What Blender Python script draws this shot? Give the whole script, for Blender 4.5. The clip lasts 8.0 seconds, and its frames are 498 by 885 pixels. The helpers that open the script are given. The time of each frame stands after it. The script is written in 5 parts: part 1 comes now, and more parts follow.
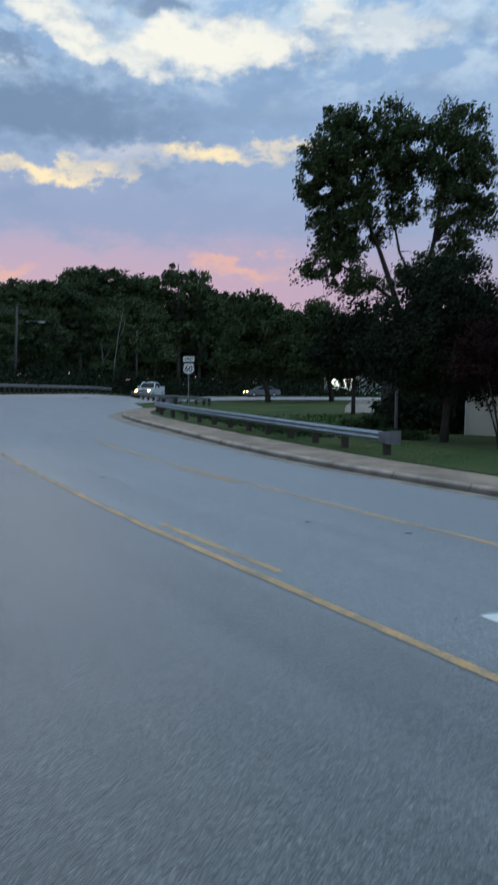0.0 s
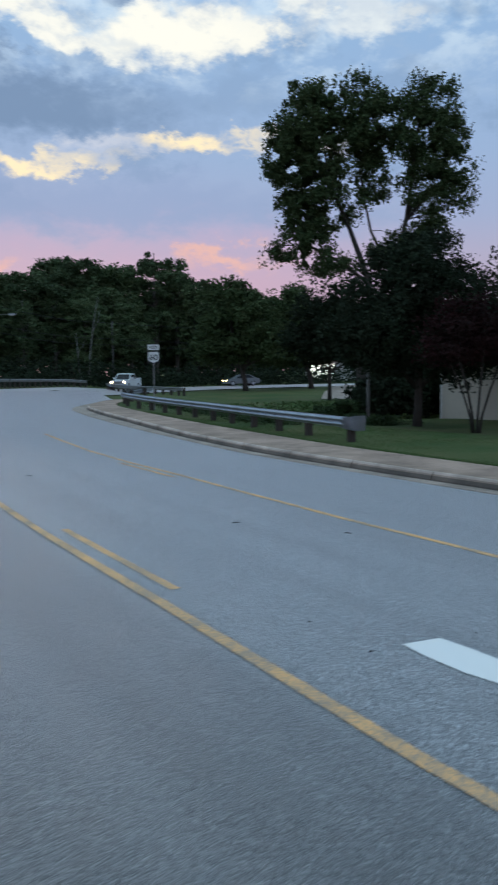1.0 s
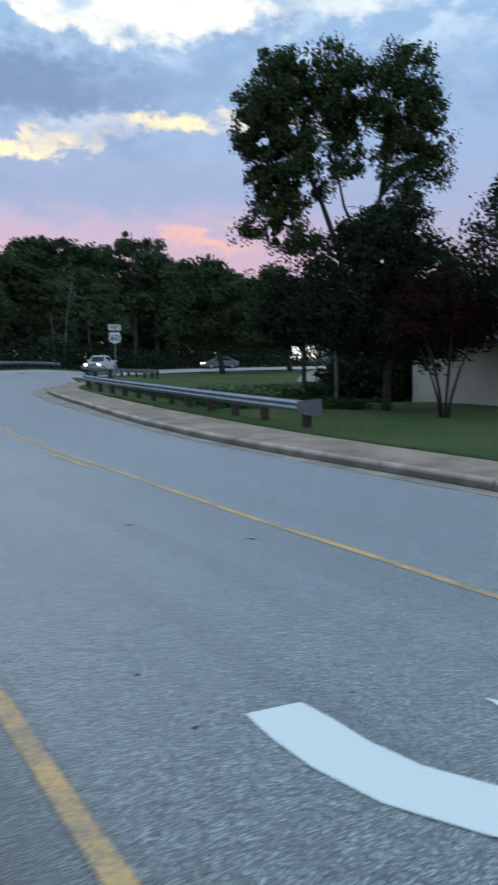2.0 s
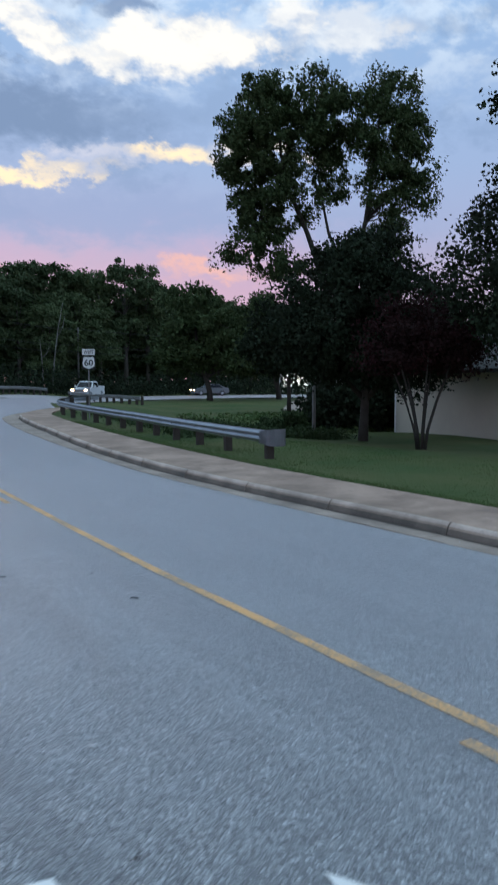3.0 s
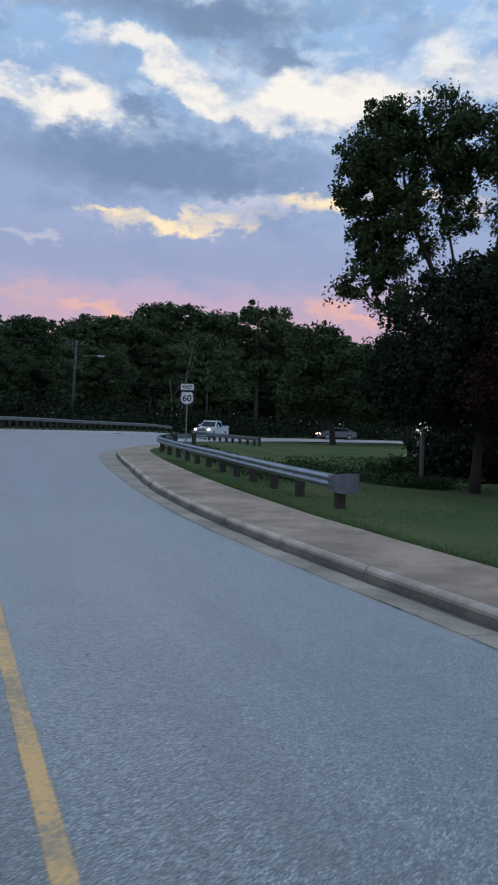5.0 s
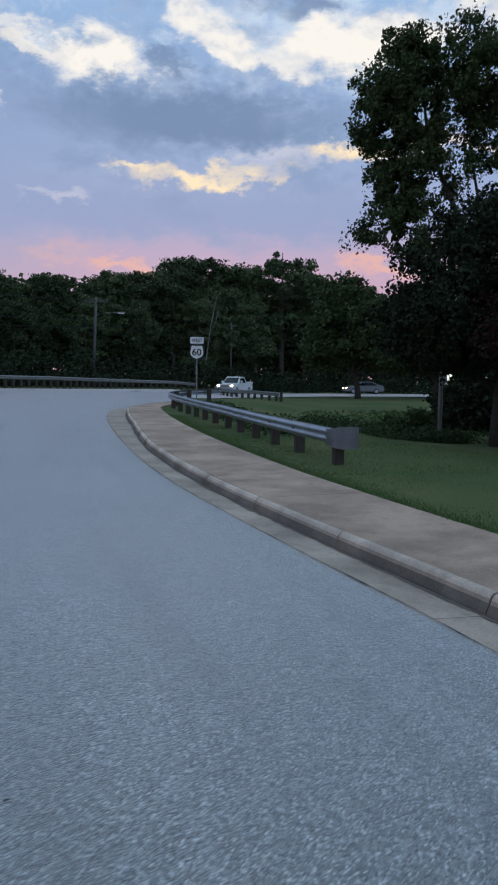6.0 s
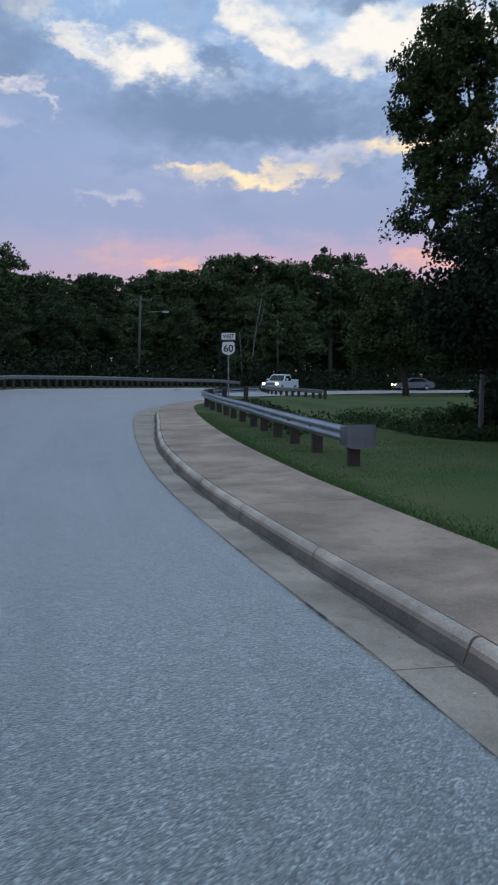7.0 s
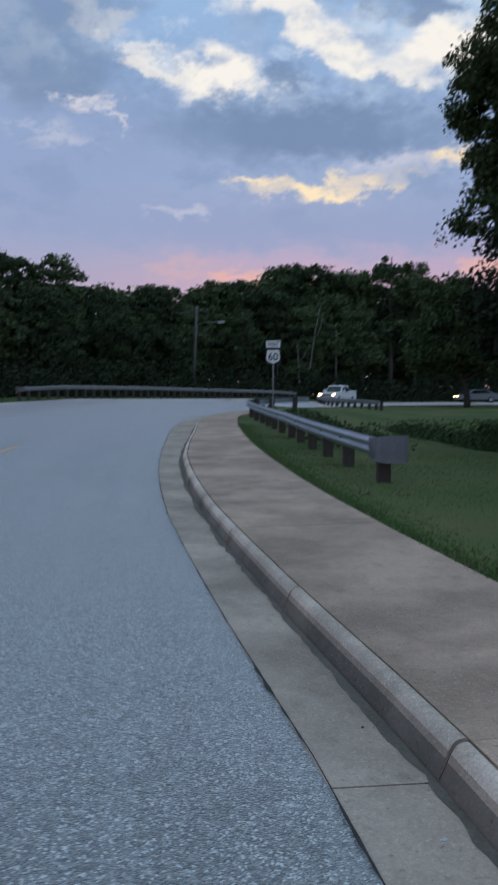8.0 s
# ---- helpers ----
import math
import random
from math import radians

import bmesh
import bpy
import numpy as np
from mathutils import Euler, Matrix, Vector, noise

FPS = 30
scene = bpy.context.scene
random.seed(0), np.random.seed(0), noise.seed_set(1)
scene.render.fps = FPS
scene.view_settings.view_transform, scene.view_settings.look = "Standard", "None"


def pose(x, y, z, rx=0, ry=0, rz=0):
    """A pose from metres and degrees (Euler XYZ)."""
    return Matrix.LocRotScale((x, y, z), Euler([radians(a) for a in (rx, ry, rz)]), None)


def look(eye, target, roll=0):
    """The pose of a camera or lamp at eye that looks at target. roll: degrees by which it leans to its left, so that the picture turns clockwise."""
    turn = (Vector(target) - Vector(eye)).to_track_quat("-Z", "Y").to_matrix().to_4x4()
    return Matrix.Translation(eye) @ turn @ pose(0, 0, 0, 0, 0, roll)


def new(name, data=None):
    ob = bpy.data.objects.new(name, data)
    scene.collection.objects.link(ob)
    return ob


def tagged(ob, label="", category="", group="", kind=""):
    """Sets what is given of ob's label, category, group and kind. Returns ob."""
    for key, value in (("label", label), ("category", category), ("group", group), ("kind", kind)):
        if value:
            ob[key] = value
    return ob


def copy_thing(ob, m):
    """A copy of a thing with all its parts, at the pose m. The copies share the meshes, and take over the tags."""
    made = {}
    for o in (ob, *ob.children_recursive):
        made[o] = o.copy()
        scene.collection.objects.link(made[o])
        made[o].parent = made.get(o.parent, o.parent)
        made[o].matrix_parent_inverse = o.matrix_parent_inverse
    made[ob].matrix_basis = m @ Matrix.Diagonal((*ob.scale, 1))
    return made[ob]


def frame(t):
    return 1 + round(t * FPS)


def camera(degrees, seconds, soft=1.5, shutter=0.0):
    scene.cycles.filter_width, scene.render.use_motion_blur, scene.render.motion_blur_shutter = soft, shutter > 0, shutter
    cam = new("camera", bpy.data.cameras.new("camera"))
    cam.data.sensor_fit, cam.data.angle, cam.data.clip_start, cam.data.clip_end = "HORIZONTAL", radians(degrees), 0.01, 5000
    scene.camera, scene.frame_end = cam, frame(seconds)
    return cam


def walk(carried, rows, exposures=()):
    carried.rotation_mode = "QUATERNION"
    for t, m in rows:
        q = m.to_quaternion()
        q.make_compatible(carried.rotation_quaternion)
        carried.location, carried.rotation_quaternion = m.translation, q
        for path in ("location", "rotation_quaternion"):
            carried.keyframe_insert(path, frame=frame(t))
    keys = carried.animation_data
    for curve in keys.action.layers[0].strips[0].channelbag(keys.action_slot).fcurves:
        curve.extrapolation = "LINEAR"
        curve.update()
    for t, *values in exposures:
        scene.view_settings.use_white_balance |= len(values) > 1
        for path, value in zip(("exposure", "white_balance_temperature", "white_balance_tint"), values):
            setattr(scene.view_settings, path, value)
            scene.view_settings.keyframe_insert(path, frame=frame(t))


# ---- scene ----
cam = camera(36.15, 8.0, soft=2.0, shutter=0.5)
PATH = [
    (0, (-0.167, -1.290, 2.058), (-0.971, 8.651, 1.327), 0.71),
    (0.1, (-0.097, -1.128, 2.044), (-0.845, 8.826, 1.445), 0.63),
    (0.2, (-0.026, -0.966, 2.031), (-0.676, 8.997, 1.465), 0.55),
    (0.3, (0.046, -0.807, 2.018), (-0.601, 9.155, 1.441), 0.44),
    (0.4, (0.120, -0.651, 2.006), (-0.553, 9.290, 1.153), 0.30),
    (0.5, (0.198, -0.499, 1.995), (-0.545, 9.423, 0.993), 0.10),
    (0.6, (0.279, -0.352, 1.985), (-0.456, 9.571, 0.988), -0.10),
    (0.7, (0.364, -0.208, 1.976), (-0.375, 9.717, 1.000), -0.32),
    (0.8, (0.451, -0.065, 1.968), (-0.291, 9.863, 1.027), -0.53),
    (0.9, (0.541, 0.079, 1.959), (-0.196, 10.014, 1.091), -0.71),
    (1, (0.634, 0.226, 1.951), (-0.009, 10.167, 1.083), -0.78),
    (1.1, (0.729, 0.377, 1.942), (0.214, 10.318, 0.989), -0.81),
    (1.2, (0.824, 0.532, 1.933), (0.181, 10.468, 0.995), -0.98),
    (1.3, (0.920, 0.690, 1.924), (0.126, 10.614, 0.988), -1.16),
    (1.4, (1.016, 0.849, 1.915), (0.059, 10.764, 1.040), -1.33),
    (1.5, (1.111, 1.008, 1.906), (0.063, 10.901, 0.893), -1.41),
    (1.6, (1.204, 1.166, 1.897), (0.188, 11.044, 0.718), -1.36),
    (1.7, (1.296, 1.322, 1.889), (0.365, 11.204, 0.678), -1.24),
    (1.8, (1.388, 1.475, 1.881), (0.546, 11.379, 0.783), -1.07),
    (1.9, (1.480, 1.624, 1.875), (0.777, 11.547, 0.854), -0.89),
    (2, (1.572, 1.768, 1.869), (1.096, 11.697, 0.779), -0.72),
    (2.1, (1.665, 1.907, 1.865), (1.284, 11.836, 0.738), -0.65),
    (2.2, (1.760, 2.041, 1.861), (1.432, 11.974, 0.753), -0.58),
    (3.3, (2.711, 3.423, 1.820), (2.080, 13.400, 1.565), 0.86),
    (3.4, (2.778, 3.561, 1.808), (1.956, 13.527, 1.744), 1.05),
    (3.5, (2.839, 3.705, 1.795), (1.678, 13.637, 1.780), 1.28),
    (3.6, (2.895, 3.855, 1.778), (1.534, 13.758, 1.501), 1.47),
    (3.7, (2.948, 4.008, 1.756), (1.451, 13.888, 1.369), 1.59),
    (3.8, (3.002, 4.164, 1.735), (1.444, 14.036, 1.378), 1.70),
    (3.9, (3.059, 4.320, 1.715), (1.416, 14.181, 1.446), 1.77),
    (4, (3.124, 4.474, 1.701), (1.400, 14.323, 1.563), 1.84),
    (4.1, (3.198, 4.624, 1.693), (1.446, 14.467, 1.463), 1.92),
    (4.2, (3.279, 4.770, 1.688), (1.527, 14.609, 1.331), 1.98),
    (4.3, (3.364, 4.914, 1.686), (1.643, 14.759, 1.364), 2.03),
    (4.5, (3.534, 5.196, 1.683), (1.750, 15.036, 1.676), 2.06),
    (4.6, (3.613, 5.336, 1.680), (1.739, 15.159, 1.665), 2.05),
    (4.7, (3.688, 5.476, 1.676), (1.690, 15.274, 1.608), 2.02),
    (5.8, (4.313, 7.001, 1.581), (1.754, 16.650, 0.987), 1.04),
    (5.9, (4.364, 7.139, 1.574), (1.751, 16.764, 0.843), 0.93),
    (6, (4.415, 7.278, 1.567), (1.767, 16.892, 0.817), 0.82),
    (6.1, (4.468, 7.417, 1.561), (1.756, 17.009, 0.763), 0.72),
    (6.2, (4.521, 7.556, 1.557), (1.780, 17.141, 0.775), 0.67),
    (6.3, (4.575, 7.694, 1.552), (1.889, 17.296, 0.790), 0.67),
    (6.4, (4.628, 7.831, 1.547), (2.006, 17.446, 0.725), 0.66),
    (6.5, (4.681, 7.966, 1.542), (2.018, 17.570, 0.722), 0.58),
    (6.6, (4.732, 8.100, 1.536), (1.880, 17.653, 0.758), 0.42),
    (6.7, (4.782, 8.233, 1.529), (1.745, 17.736, 0.847), 0.31),
    (6.8, (4.830, 8.368, 1.522), (1.653, 17.823, 0.806), 0.22),
    (6.9, (4.876, 8.506, 1.514), (1.617, 17.930, 0.767), 0.17),
    (7, (4.920, 8.649, 1.508), (1.594, 18.048, 0.733), 0.16),
    (7.1, (4.961, 8.798, 1.502), (1.588, 18.175, 0.676), 0.18),
    (7.2, (4.999, 8.950, 1.497), (1.570, 18.318, 0.797), 0.23),
    (7.3, (5.034, 9.105, 1.492), (1.528, 18.452, 0.898), 0.27),
    (7.4, (5.065, 9.260, 1.486), (1.520, 18.595, 0.947), 0.33),
    (7.5, (5.091, 9.412, 1.478), (1.518, 18.737, 0.958), 0.37),
    (7.6, (5.112, 9.560, 1.469), (1.472, 18.864, 1.043), 0.38),
    (7.7, (5.130, 9.704, 1.458), (1.405, 18.979, 1.140), 0.38),
    (7.8, (5.145, 9.845, 1.446), (1.271, 19.058, 1.105), 0.36),
    (7.9, (5.157, 9.984, 1.434), (1.172, 19.144, 0.966), 0.34),
    (8, (5.169, 10.122, 1.421), (1.074, 19.224, 0.796), 0.32),
]
walk(cam, [(t, look(eye, target, roll)) for t, eye, target, roll in PATH],
     ((0, 0.1, 6480, 4), (0.5, 0.08, 6480, 4), (1, 0.2, 6480, 4), (1.5, 0.28, 6480, 4), (2, 0.38, 6480, 4), (2.7, 0.35, 6490, 7),
      (3.5, 0.2, 6500, 10), (4.5, 0.1, 6500, 10), (6, 0.10, 6500, 10), (7, 0.13, 6500, 10), (8, 0.06, 6500, 10)))

# ---- world and light ----
SUN_AZ, SUN_EL = 20.0, 2.5      # degrees to the left of +y, and above the horizon


class Net:
    """Short hand for a node tree."""

    def __init__(self, tree):
        self.tree = tree
        self.n, self.l = tree.nodes, tree.links

    def node(self, kind):
        return self.n.new(kind)

    def put(self, socket, value):
        if isinstance(value, bpy.types.NodeSocket):
            self.l.new(value, socket)
        elif value is not None:
            if socket.type == "RGBA" and len(value) == 3:
                value = (*value, 1.0)
            socket.default_value = value

    def math(self, op, a, b=None, c=None, clamp=False):
        m = self.node("ShaderNodeMath")
        m.operation, m.use_clamp = op, clamp
        for i, v in enumerate((a, b, c)):
            self.put(m.inputs[i], v)
        return m.outputs[0]

    def noise(self, vector, scale, detail=4.0, rough=0.55, distort=0.0, colour=False):
        t = self.node("ShaderNodeTexNoise")
        self.put(t.inputs["Vector"], vector)
        for key, v in (("Scale", scale), ("Detail", detail), ("Roughness", rough), ("Distortion", distort)):
            t.inputs[key].default_value = v
        return t.outputs["Color" if colour else "Fac"]

    def voronoi(self, vector, scale, feature="F1", out="Distance"):
        t = self.node("ShaderNodeTexVoronoi")
        t.feature = feature
        self.put(t.inputs["Vector"], vector)
        t.inputs["Scale"].default_value = scale
        return t.outputs[out]

    def span(self, value, a, b, lo=0.0, hi=1.0, smooth=False):
        m = self.node("ShaderNodeMapRange")
        m.interpolation_type = "SMOOTHSTEP" if smooth else "LINEAR"
        for i, v in enumerate((value, a, b, lo, hi)):
            self.put(m.inputs[i], v)
        return m.outputs[0]

    def mix(self, fac, a, b, blend="MIX"):
        m = self.node("ShaderNodeMix")
        m.data_type, m.blend_type = "RGBA", blend
        for i, v in ((0, fac), (6, a), (7, b)):
            self.put(m.inputs[i], v)
        return m.outputs[2]


def make_sky():
    world = bpy.data.worlds.new("dusk_sky")
    scene.world = world
    world.use_nodes = True
    g = Net(world.node_tree)
    g.n.clear()
    out = g.node("ShaderNodeOutputWorld")
    back = g.node("ShaderNodeBackground")
    g.l.new(back.outputs[0], out.inputs[0])
    sky = g.node("ShaderNodeTexSky")
    sky.sky_type, sky.sun_disc = "NISHITA", False
    sky.sun_elevation, sky.sun_rotation = radians(SUN_EL), radians(-SUN_AZ)
    coord = g.node("ShaderNodeTexCoord").outputs["Generated"]
    xyz = g.node("ShaderNodeSeparateXYZ")
    g.l.new(coord, xyz.inputs[0])
    x, y, z = xyz.outputs
    az = g.math("MULTIPLY", g.math("ARCTAN2", g.math("MULTIPLY", x, -1.0), y), 57.2958)
    el = g.math("MULTIPLY", g.math("ARCSINE", z), 57.2958)
    # ragged outlines: both angles are shifted by noise, more in width than in height
    stretch = g.node("ShaderNodeMapping")
    stretch.inputs["Scale"].default_value = (1.0, 1.0, 1.7)
    g.l.new(coord, stretch.inputs["Vector"])
    big = g.noise(stretch.outputs[0], 9.0, 6.0, 0.62)
    fine = g.noise(stretch.outputs[0], 26.0, 5.0, 0.62)
    wisp = g.noise(stretch.outputs[0], 14.0, 5.0, 0.6, 0.2)
    shift_a = g.math("ADD", g.math("MULTIPLY", g.math("SUBTRACT", big, 0.5), 12.0), g.math("MULTIPLY", g.math("SUBTRACT", fine, 0.5), 7.0))
    shift_e = g.math("ADD", g.math("MULTIPLY", g.math("SUBTRACT", wisp, 0.5), 5.0), g.math("MULTIPLY", g.math("SUBTRACT", fine, 0.5), 2.8))
    az2, el2 = g.math("ADD", az, shift_a), g.math("ADD", el, shift_e)

    def patch(a0, e0, wide, high, tilt=0.0, edge=0.55, amount=1.0):
        da = g.math("SUBTRACT", az2, a0)
        de = g.math("SUBTRACT", g.math("SUBTRACT", el2, e0), g.math("MULTIPLY", da, tilt))
        r = g.math("SQRT", g.math("ADD", g.math("POWER", g.math("DIVIDE", da, wide), 2.0), g.math("POWER", g.math("DIVIDE", de, high), 2.0)))
        return g.math("MULTIPLY", g.span(r, 1.0 + edge, 1.0 - edge, 0.0, 1.0, True), amount)

    # clear air: Nishita, evened out by a thin veil of high cloud
    ramp = g.node("ShaderNodeValToRGB")
    g.l.new(g.span(el, -4.0, 60.0), ramp.inputs[0])
    stops = [(0.0, (0.50, 0.34, 0.42)), (0.17, (0.43, 0.36, 0.50)), (0.235, (0.33, 0.38, 0.58)), (0.30, (0.30, 0.40, 0.62)),
             (0.42, (0.28, 0.42, 0.66)), (0.55, (0.36, 0.56, 0.84)), (1.0, (0.50, 0.78, 1.02))]
    while len(ramp.color_ramp.elements) < len(stops):
        ramp.color_ramp.elements.new(0.5)
    for e, (pos, col) in zip(ramp.color_ramp.elements, stops):
        e.position, e.color = pos, (*col, 1)
    air = g.mix(0.96, g.mix(1.0, sky.outputs[0], (0.12, 0.12, 0.12), "MULTIPLY"), ramp.outputs[0])
    # the pink and orange afterglow, low over the sunset
    toward = g.math("ABSOLUTE", g.math("SUBTRACT", az, 13.0))
    glow = g.math("MULTIPLY", g.span(el2, 12.5, 8.0, 0.0, 1.0, True), g.span(toward, 27.0, 8.0, 0.0, 1.0, True))
    col = g.mix(g.math("MULTIPLY", glow, 0.25), air, (0.78, 0.37, 0.50))
    for a0, e0, w, h, s in ((5.0, 8.6, 3.2, 0.5, 0.55), (25.0, 8.3, 2.6, 0.5, 0.55), (30.0, 9.2, 2.6, 0.5, 0.22)):
        col = g.mix(patch(a0, e0, w, h, 0.0, 0.8, s), col, (0.92, 0.48, 0.32))
    # broken cloud everywhere: pale tops, slate undersides
    pale = g.math("MULTIPLY", g.span(wisp, 0.46, 0.66, 0.0, 1.0, True), g.span(el, 17.0, 24.0, 0.0, 0.52, True))
    col = g.mix(pale, col, (0.74, 0.82, 0.90))
    slate = g.math("MULTIPLY", g.span(big, 0.50, 0.64, 0.0, 1.0, True), g.span(el, 9.0, 15.0, 0.0, 0.42, True))
    col = g.mix(slate, col, (0.19, 0.28, 0.45))
    # the sheets of cloud over the sunset
    for a0, e0, w, h, tilt, s in ((17.0, 12.2, 22.0, 1.7, 0.0, 0.55), (40.0, 17.0, 12.0, 4.0, 0.0, 0.5)):
        col = g.mix(patch(a0, e0, w, h, tilt, 0.6, s), col, (0.27, 0.34, 0.54))
    # lit cream cloud in billows
    for a0, e0, w, h, tilt, s in ((27.3, 22.0, 3.0, 1.5, 0.0, 1.0), (9.0, 23.2, 5.0, 1.7, 0.0, 1.0), (4.5, 23.4, 3.0, 1.5, 0.0, 0.9), (17.0, 23.2, 4.2, 0.85, 0.33, 0.95),
                                  (21.5, 25.6, 4.6, 0.9, 0.15, 0.9), (31.8, 22.5, 1.9, 0.5, 0.2, 0.8), (-0.8, 25.4, 1.8, 1.7, 0.0, 0.7), (-5.5, 24.0, 3.0, 1.2, 0.1, 0.5),
                                  (32.3, 23.2, 1.7, 0.6, -0.1, 0.6), (36.0, 25.0, 2.4, 0.6, 0.1, 0.5)):
        col = g.mix(patch(a0, e0, w, h, tilt, 0.5, s), col, (0.90, 0.86, 0.80))
    mottle = g.math("MULTIPLY", g.span(g.noise(stretch.outputs[0], 17.0, 5.0, 0.58, 0.2), 0.50, 0.72, 0.0, 1.0, True), g.span(el, 19.5, 22.5, 0.0, 0.62, True))
    col = g.mix(mottle, col, (0.34, 0.44, 0.62))
    # slate undersides
    for a0, e0, w, h, tilt, s in ((19.5, 18.6, 10.5, 1.75, 0.02, 0.9), (16.8, 27.9, 5.5, 1.5, 0.05, 0.9), (10.8, 25.9, 2.6, 0.8, 0.1, 0.8), (26.0, 28.6, 8.0, 1.4, 0.0, 0.6),
                                  (21.6, 22.3, 1.8, 0.7, 0.0, 0.75), (37.5, 21.4, 5.0, 2.0, 0.0, 0.75), (41.0, 25.0, 6.0, 2.5, 0.0, 0.65), (3.0, 19.2, 4.0, 1.5, 0.0, 0.3)):
        col = g.mix(patch(a0, e0, w, h, tilt, 0.6, s), col, (0.175, 0.252, 0.405))
    # the golden streaks under them, and pale scraps
    for a0, e0, w, h, tilt, s in ((19.0, 14.7, 3.7, 0.54, -0.06, 1.0), (24.3, 15.1, 1.7, 0.42, 0.0, 0.85), (8.2, 16.35, 2.9, 0.62, 0.0, 1.0), (1.0, 16.6, 2.5, 0.4, 0.0, 0.6)):
        col = g.mix(patch(a0, e0, w, h, tilt, 0.8, s), col, (0.96, 0.78, 0.53))
    for a0, e0, w, h, tilt, s in ((13.6, 16.1, 1.8, 0.7, 0.0, 0.5), (34.8, 19.9, 1.3, 0.42, -0.2, 0.75), (33.8, 19.1, 0.5, 0.5, 0.0, 0.6), (28.6, 12.9, 2.0, 0.35, 0.0, 0.4),
                                  (38.2, 17.9, 2.0, 0.4, 0.0, 0.35)):
        col = g.mix(patch(a0, e0, w, h, tilt, 0.9, s), col, (0.72, 0.69, 0.74))
    g.l.new(col, back.inputs[0])
    back.inputs[1].default_value = SKY
    return world


SKY = 1.0
make_sky()
sun = new("sun", bpy.data.lights.new("sun", "SUN"))
sun.data.energy, sun.data.angle, sun.data.color = 0.5, radians(12), (1.0, 0.80, 0.66)
sun.matrix_world = look((0, 0, 0), (math.sin(radians(SUN_AZ)), -math.cos(radians(SUN_AZ)), -math.tan(radians(SUN_EL + 3))))


# ---- materials ----
def material(name, base, rough=0.8, metal=0.0, spec=0.4, relief=0.7):
    """A material whose nodes base(g, position) gives the colour and, if it likes, a height for the bump and a roughness."""
    m = bpy.data.materials.new(name)
    m.use_nodes = True
    g = Net(m.node_tree)
    bsdf = m.node_tree.nodes["Principled BSDF"]
    bsdf.inputs["Roughness"].default_value, bsdf.inputs["Metallic"].default_value = rough, metal
    bsdf.inputs["Specular IOR Level"].default_value = spec
    where = g.node("ShaderNodeNewGeometry").outputs["Position"]
    made = base(g, where)
    colour, height, dist, r = (*made, None, None, None)[:4] if isinstance(made, tuple) and not isinstance(made[0], float) else (made, None, None, None)
    g.put(bsdf.inputs["Base Color"], colour)
    if height is not None:
        bump = g.node("ShaderNodeBump")
        bump.inputs["Strength"].default_value = relief
        bump.inputs["Distance"].default_value = dist
        g.l.new(height, bump.inputs["Height"])
        g.l.new(bump.outputs[0], bsdf.inputs["Normal"])
    if r is not None:
        g.put(bsdf.inputs["Roughness"], r)
    return m


def two_tone(a, b, large, small, bump=0.004, contrast=0.25):
    def base(g, p):
        n1, n2 = g.noise(p, large, 5.0), g.noise(p, small, 3.0)
        f = g.math("ADD", g.math("MULTIPLY", g.span(n1, 0.3, 0.7), 1 - contrast), g.math("MULTIPLY", g.span(n2, 0.3, 0.7), contrast))
        return g.mix(f, a, b), n2, bump
    return base


